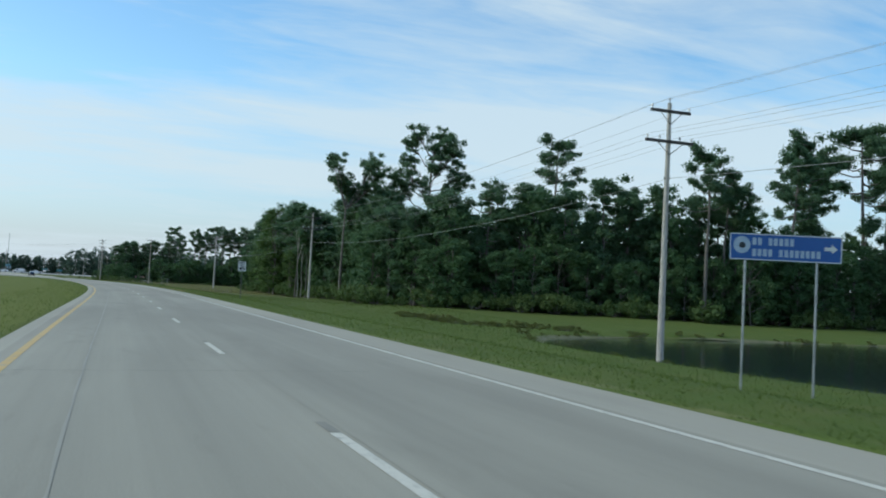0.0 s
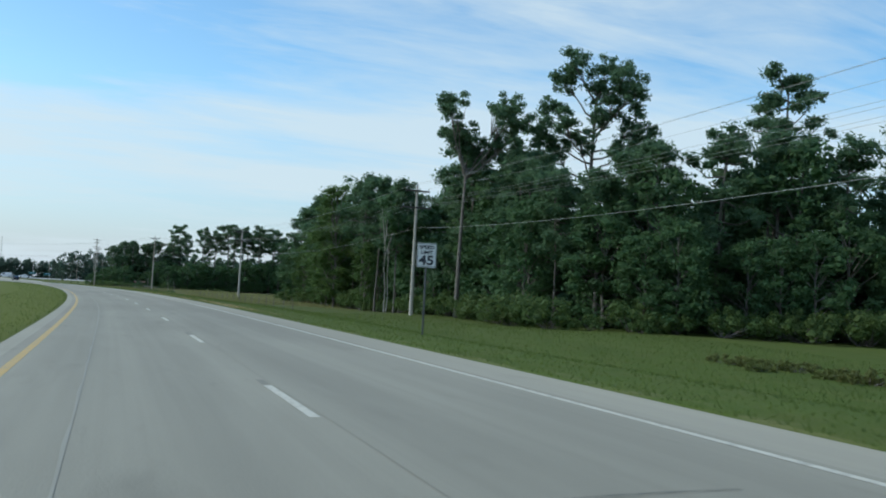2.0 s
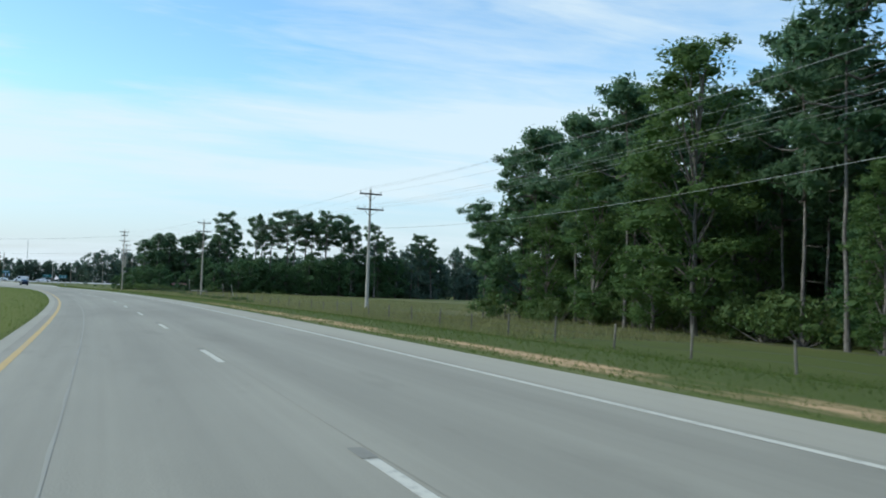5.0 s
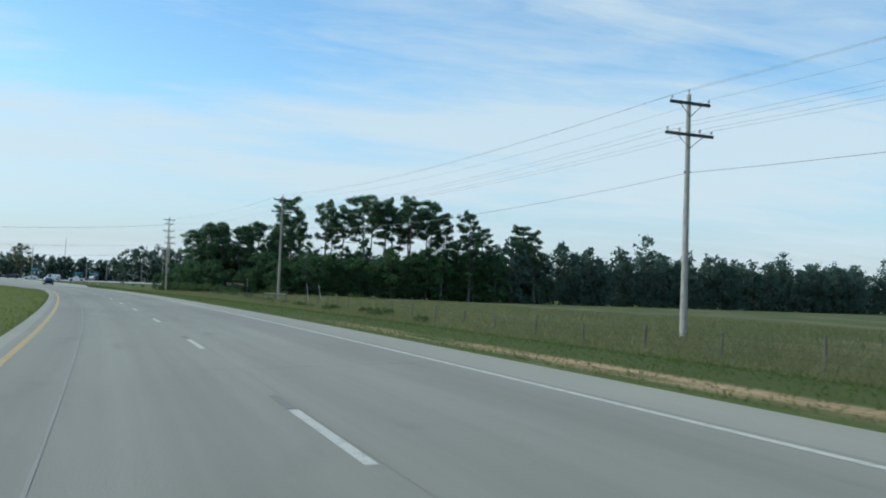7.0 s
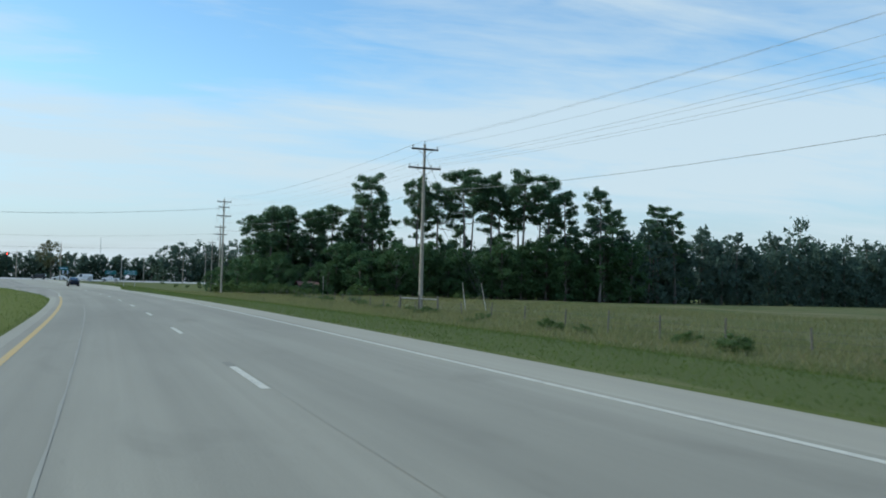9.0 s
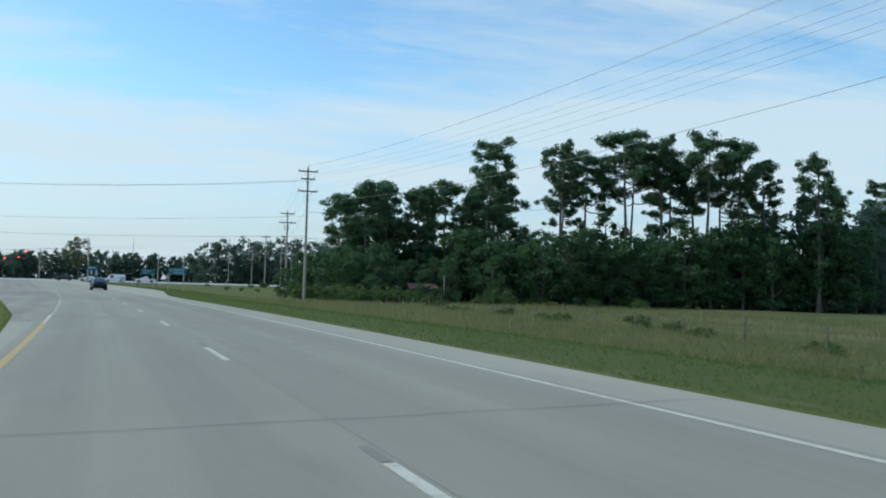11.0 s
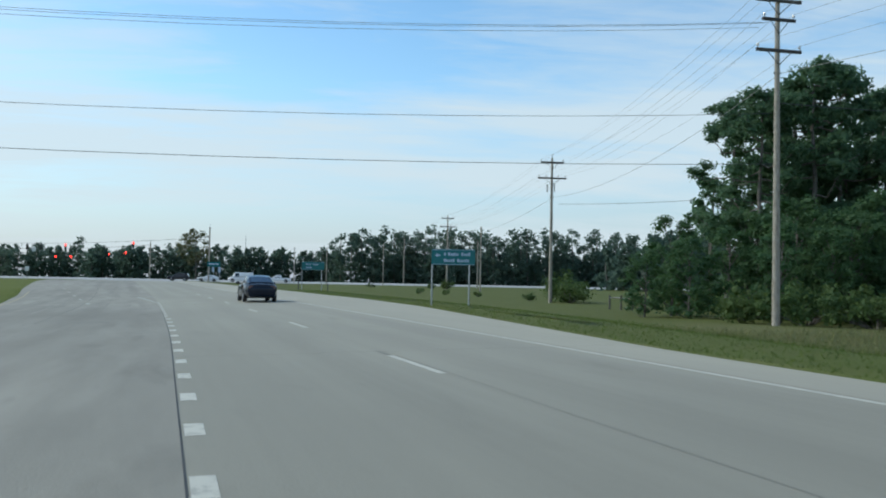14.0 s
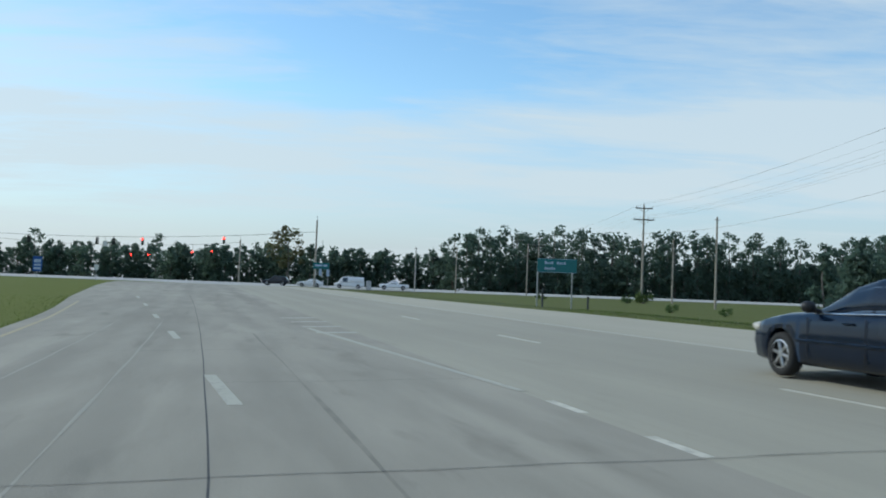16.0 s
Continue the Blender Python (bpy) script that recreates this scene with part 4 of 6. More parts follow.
for x, y, h in ((6.5, 350.5, 4.2), (8.6, 349.6, 3.4), (10.4, 350.5, 4.8), (12.6, 349.0, 4.0), (14.6, 347.6, 3.4), (16.6, 344.6, 1.9), (18.6, 344.0, 1.6), (11.4, 346.6, 2.6), (20.5, 347.5, 3.6), (13.4, 352.5, 5.0), (9.0, 353.5, 4.6), (15.1, 344.2, 1.9), (13.9, 343.4, 1.7), (16.4, 343.2, 1.8), (17.8, 344.6, 1.7), (20.6, 343.8, 1.5), (22.4, 337.8, 0.9), (24.2, 338.0, 0.9), (4.4, 356.5, 4.2), (6.4, 355.8, 4.8), (2.6, 358.5, 3.2), (8.0, 357.0, 5.0), (5.2, 361.0, 4.2), (10.5, 355.5, 4.5)):
    plant(WIDE, x, y, h * (1.2 if h > 3 else 1.0) * trng.uniform(0.8, 1.25), 11, "wide", "young trees by the grove", wide=1.15 if h > 3 else 1.5)
for x, y, h in ((6.2, 347.5, 2.6), (8.0, 345, 2.4), (3.9, 349, 1.9), (7.4, 392, 3.0), (6.6, 388.5, 2.2), (8.8, 396, 1.6), (1.5, 408, 0.8), (-1.0, 415, 0.8), (-3.5, 420, 0.9), (5, 398, 0.9), (9, 378, 1.5), (12, 372, 2.0), (8, 368, 1.7), (14, 380, 1.3), (-7.5, 460, 0.9), (2, 455, 1.0), (5.2, 459.5, 1.6)):
    plant(BUSH, x, y, h, 2.2, "bush", "shrubs along the verge", name="shrub")


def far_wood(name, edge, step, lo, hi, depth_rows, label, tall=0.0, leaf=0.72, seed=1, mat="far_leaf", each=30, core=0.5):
    """A distant belt of trees nobody could count: stems and lumpy crowns in one mesh."""
    rs = np.random.default_rng(seed)
    cs, rr, wood, low_c, low_r = [], [], [], [], []
    for row in range(depth_rows):
        for (x, y), n in along(edge, step, rs):
            x, y = x + n[0] * row * -6 + rs.normal(0, 1.2), y + n[1] * row * -6 + rs.normal(0, 1.6)
            g = ground_at(x, y)
            h = rs.uniform(lo, hi)
            high = rs.random() < tall
            foot = 0.50 if high else 0.02
            h *= 1.25 if high else (0.72 if tall > 0.4 else 1.0)
            wood.append(tube_arrays(np.array([(x, y, g - 0.2), (x + rs.normal(0, 0.2), y, g + h * 0.5), (x + rs.normal(0, 0.3), y, g + h * 0.96)]), [0.2, 0.15, 0.05], 4))
            many = 16 if high else 22
            for k in range(many):
                u = (k + rs.random()) / many
                wdt = h * 0.23 * math.sin(math.pi * (0.28 + 0.68 * u)) * rs.uniform(0.4, 1.15)
                az = rs.uniform(0, 6.28)
                cs.append((x + math.cos(az) * wdt, y + math.sin(az) * wdt, g + h * (foot + (1 - foot) * u)))
                s = h * rs.uniform(0.045, 0.095)
                rr.append((s * 1.3, s * 1.3, s * 0.85))
            if row == 0:
                for k in range(17):
                    low_c.append((x + rs.normal(0, 2.0), y + rs.normal(0, 1.2), g + h * (0.02 + 0.80 * (k + rs.random()) / 17) * (0.62 if high else 1)))
                    low_r.append((2.0, 1.8, 1.4))
    v, f = joined([leaves(rs, cs, rr, each, leaf, 0.2, 0.8, 0.4, core=core), leaves(rs, low_c, low_r, int(each * 1.2), leaf * 1.05, 0.1, 0.8, 0.35, core=core)])
    root = tagged(new(name), label, "trees", kind="stuff")
    hung("stems", mesh_np("stems", *joined(wood), [M["bark"]]), root)
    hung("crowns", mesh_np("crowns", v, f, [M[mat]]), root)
    return root


FAR = [
    ([(68, 348), (110, 360), (150, 374), (210, 390)], 4.4, 10.5, 14.8, 3, "distant belt of dark mixed trees beyond the pasture", 0.10),
    ([(190, 392), (260, 408), (430, 420)], 5.5, 12.0, 15.0, 3, "distant belt of dark mixed trees behind the pasture", 0.05),
    ([(-360, 640), (-200, 640), (-130, 628), (-80, 612)], 5.0, 8.2, 11.2, 3, "distant dark belt of trees past the crossing", 0.1),
    ([(-88, 602), (-40, 592), (-8, 586)], 4.5, 8.8, 11.0, 3, "distant grey-green belt of lower trees past the crossing", 0.0),
    ([(-12, 578), (40, 572), (90, 566), (140, 560)], 3.6, 11.0, 13.8, 3, "distant belt of tall thin pines past the crossing", 0.6),
    ([(0, 594), (110, 582), (210, 556), (360, 520)], 4.5, 9.0, 12.0, 2, "distant dark belt of trees along the side road", 0.0),
    ([(40, 480), (80, 470), (140, 455), (200, 440)], 4.5, 8.0, 11.5, 2, "distant belt of dark trees behind the grove", 0.1),
]
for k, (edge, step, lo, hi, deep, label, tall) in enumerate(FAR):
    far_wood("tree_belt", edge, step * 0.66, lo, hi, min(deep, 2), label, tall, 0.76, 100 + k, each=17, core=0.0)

# the deep wood and the deep grove, past counting
far_wood("deep_wood", [(p[0] + 11, p[1] + 4) for p in WOOD_EDGE[:1:-1]], 3.6, 9.0, 11.2, 4, "dark depth of the pine wood behind its edge", 0.75, 0.32, 200, "pine", 30)
far_wood("deep_wood", [(p[0] + 6, p[1] + 10) for p in WOOD_EDGE[3::-1]], 3.8, 9.0, 12.0, 3, "lower dark trees behind the pond", 0.1, 0.32, 202, "pine", 30)
far_wood("deep_grove", [(12, 362), (40, 360), (68, 352), (90, 356)], 3.4, 8.0, 11.5, 3, "dark depth of the grove behind its edge", 0.15, 0.34, 201, "pine", 30)

# ---- power line ----
POLES = [(25.0, 36.3, 10.8, "pole"), (26.9, 118.0, 10.7, "pole"), (24.1, 193.2, 10.7, "pole"), (15.7, 267.7, 12.15, "old_pole"), (3.9, 345.9, 14.15, "old_pole"), (4.9, 389.1, 12.75, "old_pole"), (5.2, 460.4, 12.6, "old_pole")]
BEFORE, AFTER = (23.0, -44.0, 10.8, "pole"), (5.0, 540.0, 13.0, "old_pole")
LINE = [BEFORE] + POLES + [AFTER]


def utility_pole(x, y, top, wood, facing, third=False):
    """A wooden pole with two braced crossarms and pin insulators; returns the wire points."""
    g = ground_at(x, y)
    h = top - g
    root = tagged(new("utility_pole"), "weathered wooden utility pole with two crossarms beside the road" if wood == "pole" else "brownish wooden utility pole with crossarms beside the road", "utility pole", "power line poles")
    root.matrix_basis = pose(x, y, g, 0, 0, facing)
    bm = bmesh.new()
    rod(bm, (0, 0, -0.3), (0, 0, h), 0.172, 0.095, 14)
    part("shaft", bm, M[wood], root, smooth=False)
    hooks = []
    arms = [(0.42, 1.08, (-1.0, 1.0)), (1.85, 1.30, (-1.2, -0.55, 0.55, 1.2))]
    if third:
        arms = [(0.42, 1.08, (-1.0, 1.0)), (1.25, 0.8, (-0.7, 0.7)), (2.6, 1.08, (-1.0, 1.0))]
    for drop, half, pins in arms:
        z = h - drop
        part("crossarm", boxes((-half, -0.17, z - 0.07, half, -0.06, z + 0.07), bevel=0.012), M["arm"], root, "dark wooden crossarm")
        for sgn in (-1, 1):
            bm = bmesh.new()
            rod(bm, (sgn * half * 0.55, -0.18, z - 0.05), (0, -0.13, z - 0.62), 0.018, sides=5)
            part("brace", bm, M["dark_steel"], root)
        for px in pins:
            bm = bmesh.new()
            rod(bm, (px, -0.11, z + 0.06), (px, -0.11, z + 0.17), 0.016, sides=5)
            rod(bm, (px, -0.11, z + 0.15), (px, -0.11, z + 0.21), 0.065, 0.05, 8)
            rod(bm, (px, -0.11, z + 0.21), (px, -0.11, z + 0.27), 0.045, 0.03, 8)
            part("insulator", bm, M["insulator"], root, "grey porcelain insulator")
            hooks.append((px, z + 0.27))
    bm = bmesh.new()
    rod(bm, (0, 0, h), (0, 0, h + 0.2), 0.02, sides=5)
    rod(bm, (0, 0, h + 0.14), (0, 0, h + 0.26), 0.05, 0.03, 8)
    part("insulator", bm, M["insulator"], root, "pole-top insulator")
    bm = bmesh.new()
    rod(bm, (-0.15, 0, h - 3.55), (0.15, 0, h - 3.55), 0.05, sides=6)
    part("bracket", bm, M["dark_steel"], root)
    c, s = math.cos(radians(facing)), math.sin(radians(facing))
    wires = [(x + c * px + s * 0.11, y + s * px - c * 0.11, g + z) for px, z in hooks[:6]]
    return wires + [(x, y, g + h + 0.26), (x + c * 0.15, y + s * 0.15, g + h - 3.55)], root


hooks = []
for k, (x, y, top, wood) in enumerate(LINE):
    a, b = LINE[max(0, k - 1)], LINE[min(len(LINE) - 1, k + 1)]
    facing = math.degrees(math.atan2(-(b[0] - a[0]), b[1] - a[1]))
    hooks.append(utility_pole(x, y, top, wood, facing, third=(k == 5)))


def wire(a, b, sag, radius, mat, label, name="power_wire"):
    t = np.linspace(0, 1, 15)[:, None]
    p = np.array(a) + (np.array(b) - np.array(a)) * t
    p[:, 2] -= 4 * sag * (t * (1 - t))[:, 0]
    v, f = tube_arrays(p, np.full(15, radius), 5)
    return tagged(hung(name, mesh_np(name, v, f, [mat], True)), label, "wire", "overhead wires")


for k in range(len(hooks) - 1):
    a, b = hooks[k][0], hooks[k + 1][0]
    for j in range(7):
        wire(a[j], b[j], 0.9, 0.0065, M["wire"], "thin grey overhead power wire between utility poles")
    wire(a[7], b[7], 1.1, 0.012, M["wire"], "thicker grey overhead cable between utility poles", "overhead_cable")

# ---- wires over the road, guys and line hardware ----
p5 = LINE[5]
far_pole = (-62.0, 337.5, 11.5, "old_pole")
across = utility_pole(*far_pole, 98)
for dz, off in ((12.75, 0.0), (12.70, 0.5), (12.65, -0.5)):
    wire((p5[0] - 0.6, p5[1] + off, dz), (far_pole[0], far_pole[1] + off, 11.2), 1.6, 0.009, M["wire"], "thin grey power wire crossing over the road")
wire((p5[0] - 0.1, p5[1], 8.85), (far_pole[0], far_pole[1], 8.1), 1.3, 0.010, M["cable"], "dark cable crossing over the road", "overhead_cable")
wire((p5[0] - 0.1, p5[1], 6.65), (far_pole[0], far_pole[1], 6.35), 0.9, 0.012, M["cable"], "dark cable crossing over the road", "overhead_cable")
wire((p5[0] + 0.1, p5[1], 9.3), (34.0, 352.0, 11.5), 0.5, 0.016, M["cable"], "dark service cable running into the trees", "overhead_cable")
wire((5.6, 389.2, 8.6), (26.0, 366.5, 9.2), 0.5, 0.018, M["cable"], "dark service cable running into the trees", "overhead_cable")
p4 = LINE[4]
for dx, z in ((0.5, 11.2), (0.35, 9.9), (0.2, 8.2)):
    wire((p4[0] + 0.1, p4[1] - 0.05, z), (p4[0] + 4.6 + dx, p4[1] - 1.8, ground_at(p4[0] + 5, p4[1] - 1.8)), 0.02, 0.012, M["cable"], "taut guy wire anchoring a utility pole", "guy_wire")
cans = hooks[6][1]
for k in range(3):
    a = radians(70 + 110 * k)
    bm = bmesh.new()
    z = 12.75 - ground_at(4.9, 389.1) - 2.65
    rod(bm, (0.42 * math.cos(a), 0.42 * math.sin(a), z - 0.45), (0.42 * math.cos(a), 0.42 * math.sin(a), z + 0.25), 0.05, 0.07, 8)
    rod(bm, (0, 0, z - 0.1), (0.42 * math.cos(a), 0.42 * math.sin(a), z - 0.1), 0.02, sides=5)
    part("fuse_cutout", bm, M["insulator"], cans, "grey fuse cutout on a bracket")
for x, y, h, wood in ((7.5, 441, 9.5, "old_pole"), (12, 470, 8.5, "old_pole"), (-2.5, 505, 9.0, "old_pole"), (-14.5, 508, 8.0, "old_pole"), (47, 430, 6.0, "old_pole"), (-21.5, 512, 8.0, "pole")):
    root = tagged(new("service_pole"), "plain slim wooden service pole in the rough grass", "utility pole", "service poles")
    root.matrix_basis = pose(x, y, ground_at(x, y))
    bm = bmesh.new()
    rod(bm, (0, 0, -0.3), (0, 0, h), 0.13, 0.085, 10)
    part("shaft", bm, M[wood], root)
    bm = bmesh.new()
    rod(bm, (-0.3, 0, h - 0.3), (0.3, 0, h - 0.3), 0.03, sides=6)
    part("bracket", bm, M["dark_steel"], root)

# ---- pond ----


def shore(a, k):
    """A place on the pond's rounded outline, k times its size."""
    c, d = math.cos(a), math.sin(a)
    r = k / (abs(c) ** 3.4 + abs(d) ** 3.4) ** (1 / 3.4)
    return 57 + 33.0 * r * c, 30.5 + 28.0 * r * d


ang = np.linspace(0, 2 * np.pi, 145)[:-1]
pv = [(57, 30.5, -1.30)] + [(*shore(a, 1.085), -1.30) for a in ang]
pond = tagged(new("water", mesh_np("water", pv, [(0, 1 + k, 1 + (k + 1) % 144) for k in range(144)], [M["water"]])), "still dark green pond with grassy banks", "pond", kind="structure")
mud = []
for a in ang:
    for k in (1.030 + 0.006 * math.sin(7 * a), 1.044 + 0.006 * math.sin(11 * a + 1)):
        x, y = shore(a, k)
        mud.append((x, y, ground_at(x, y) + 0.03))
tagged(new("pond_bank", mesh_np("pond_bank", mud, [(2 * k, 2 * k + 1, (2 * k + 3) % 288, (2 * k + 2) % 288) for k in range(144)], [M["mud"]], True)), "bare pale earth along the pond's edge", "bank", kind="structure")

# ---- fence ----
FENCE = [(17.3, 118), (17.6, 150), (17.2, 186), (16.2, 212), (15.8, 240), (13.9, 262), (13.2, 276), (13.0, 302), (12.4, 322), (11.0, 336)]
posts = []
fence = tagged(new("fence"), "old wire fence on weathered wooden posts along the pasture", "fence")
frng = np.random.default_rng(5)
for (x, y), n in along(FENCE, 4.3, frng):
    g = ground_at(x, y)
    h = frng.uniform(0.7, 0.98)
    bm = bmesh.new()
    rod(bm, (x, y, g - 0.2), (x + frng.normal(0, 0.05), y + frng.normal(0, 0.05), g + h), 0.04, 0.034, 7)
    part("post", bm, M["fence"], fence)
    posts.append((x, y, g))
for z in (0.25, 0.45, 0.66):
    for a, b in zip(posts, posts[1:]):
        v, f = tube_arrays([(a[0], a[1], a[2] + z), ((a[0] + b[0]) / 2, (a[1] + b[1]) / 2, (a[2] + b[2]) / 2 + z - 0.03), (b[0], b[1], b[2] + z)], [0.004] * 3, 3)
        hung("strand", mesh_np("strand", v, f, [M["dark_steel"]]), fence)


def brace_panel(x0, y0, x1, y1, h=1.15):
    """Three stout posts with a rail across them, at the foot of a pole."""
    root = tagged(new("fence_brace"), "weathered wooden fence brace of posts and a top rail", "fence")
    for k in range(3):
        x, y = x0 + (x1 - x0) * k / 2, y0 + (y1 - y0) * k / 2
        bm = bmesh.new()
        rod(bm, (x, y, ground_at(x, y) - 0.2), (x, y, ground_at(x, y) + h), 0.075, 0.07, 9)
        part("post", bm, M["fence"], root)
    bm = bmesh.new()
    rod(bm, (x0, y0, ground_at(x0, y0) + h * 0.82), (x1, y1, ground_at(x1, y1) + h * 0.78), 0.05, 0.045, 8)
    part("rail", bm, M["pole"], root, "pale rail")


brace_panel(13.9, 266.6, 16.3, 265.0)
brace_panel(4.6, 371.0, 6.0, 370.2, 1.0)
for x, y, h, lean in ((19.5, 268.5, 2.2, 8), (21.0, 268.0, 2.2, 12)):
    root = tagged(new("leaning_post"), "thin pale leaning post in the pasture grass", "post")
    root.matrix_basis = pose(x, y, ground_at(x, y), 0, -lean, 0)
    bm = bmesh.new()
    rod(bm, (0, 0, -0.2), (0, 0, h), 0.045, 0.035, 8)
    part("shaft", bm, M["pole"], root)

# ---- road signs ----


def lettering(text, size, mat, parent, x, z, y=-0.004, width=0.0, spacing=1.0):
    """Raised lettering that faces -y, centred at x, z."""
    cu = bpy.data.curves.new("lettering", "FONT")
    cu.body, cu.size, cu.align_x, cu.align_y, cu.extrude, cu.space_character = text, size, "CENTER", "CENTER", 0.001, spacing
    cu.offset = 0.006 * size / 0.2
    tmp = bpy.data.objects.new("lettering", cu)
    me = bpy.data.meshes.new_from_object(tmp)
    bpy.data.objects.remove(tmp)
    me.materials.clear()
    me.materials.append(mat)
    ob = hung("lettering", me, parent)
    k = width / max(v.co.x for v in me.vertices) / 2 if width else 1.0
    ob.matrix_basis = Matrix.Translation((x, y, z)) @ Euler((radians(90), 0, 0)).to_matrix().to_4x4() @ Matrix.Diagonal((k, 1, 1, 1))
    return ob


def plate(w, h, r, depth=0.012):
    """A sign plate with rounded corners, front face at y = 0, centred."""
    bm = bmesh.new()
    pts = []
    for cx, cz, a0 in ((w / 2 - r, h / 2 - r, 0), (-w / 2 + r, h / 2 - r, 90), (-w / 2 + r, -h / 2 + r, 180), (w / 2 - r, -h / 2 + r, 270)):
        for k in range(5):
            a = radians(a0 + 22.5 * k)
            pts.append((cx + r * math.cos(a), 0, cz + r * math.sin(a)))
    face = bm.faces.new([bm.verts.new(p) for p in pts])
    ext = bmesh.ops.extrude_face_region(bm, geom=[face])
    bmesh.ops.translate(bm, vec=(0, depth, 0), verts=[g for g in ext["geom"] if isinstance(g, bmesh.types.BMVert)])
    bmesh.ops.recalc_face_normals(bm, faces=bm.faces)
    return bm


def bars(rows, mat, parent, y=-0.006):
    """Plain bars in place of words: rows of (x0, x1, z0, z1)."""
    for x0, x1, z0, z1 in rows:
        part("letter_bar", boxes((x0, y, z0, x1, y + 0.004, z1)), mat, parent)


def arrow(mat, parent, x, z, size, way=1):
    bm = bmesh.new()
    pts = [(-1, 0.28), (0.1, 0.28), (0.1, 0.75), (1.0, 0), (0.1, -0.75), (0.1, -0.28), (-1, -0.28)]
    bm.faces.new([bm.verts.new((x + way * a * size, -0.006, z + b * size)) for a, b in (pts if way < 0 else pts[::-1])])
    part("arrow", bm, mat, parent, "pale arrow")


def legs(parent, xs, top, low, r=0.035, mat="steel", y=0.05):
    for x in xs:
        bm = bmesh.new()
        rod(bm, (x, y, low), (x, y, top), r, sides=8)
        part("post", bm, M[mat], parent, "round grey steel post")


# blue guide sign by the pond
gx, gy = 16.9, 19.1
blue = tagged(new("guide_sign"), "blue guide sign with pale arrow on two steel posts", "road sign")
g = ground_at(gx, gy)
blue.matrix_basis = pose(gx, gy, 2.95, 0, 0, -24) @ Matrix.Diagonal((1.10, 1.0, 1.12, 1.0))
part("panel", plate(2.62, 0.62, 0.03), M["blue_sign"], blue, "blue sheet panel")
for x0, z0, x1, z1 in ((-1.3, 0.285, 1.3, 0.305), (-1.3, -0.305, 1.3, -0.285), (-1.305, -0.3, -1.285, 0.3), (1.285, -0.3, 1.305, 0.3)):
    part("border", boxes((x0, -0.006, z0, x1, -0.002, z1)), M["white_sign"], blue)
bm = bmesh.new()
bmesh.ops.create_circle(bm, cap_ends=True, segments=24, radius=0.2, matrix=Matrix.Translation((-1.03, -0.007, 0.04)) @ Euler((radians(90), 0, 0)).to_matrix().to_4x4())
part("emblem", bm, M["dull_sign"], blue, "round pale emblem")
bm = bmesh.new()
bmesh.ops.create_circle(bm, cap_ends=True, segments=10, radius=0.075, matrix=Matrix.Translation((-1.02, -0.011, 0.03)) @ Euler((radians(90), 0, 0)).to_matrix().to_4x4())
part("emblem_mark", bm, M["black_sign"], blue)
step = 0.125
for word, z in (((0, 2, 3, 8), 0.13), ((0, 4, 5, 13), -0.13)):
    for a, b in ((word[0], word[1]), (word[2], word[3])):
        for k in range(a, b):
            x = -0.78 + k * step
            bars([(x, x + 0.085, z - 0.085, z + 0.085)], M["dull_sign"], blue)
arrow(M["white_sign"], blue, 1.05, 0.02, 0.15)
legs(blue, (-0.93, 0.75), 0.2, ground_at(gx, gy) - 3.5, 0.028)

# speed limit sign
speed = tagged(new("speed_limit_sign"), "white rectangular speed limit sign with black numerals on a steel post", "road sign")
g = ground_at(11.2, 71.9)
speed.matrix_basis = pose(11.0, 71.6, 2.60, 0, 0, -14)
part("panel", plate(0.61, 0.76, 0.04), M["white_sign"], speed, "white sheet panel")
for x0, z0, x1, z1 in ((-0.285, 0.345, 0.285, 0.36), (-0.285, -0.36, 0.285, -0.345), (-0.29, -0.35, -0.277, 0.35), (0.277, -0.35, 0.29, 0.35)):
    part("border", boxes((x0, -0.005, z0, x1, -0.002, z1)), M["black_sign"], speed)
lettering("SPEED", 0.155, M["black_sign"], speed, 0, 0.245, width=0.46)
lettering("LIMIT", 0.155, M["black_sign"], speed, 0, 0.085, width=0.38)
lettering("45", 0.40, M["black_sign"], speed, 0, -0.17, width=0.44)
legs(speed, (0.0,), 0.33, g - 2.9, 0.03, "dark_steel")

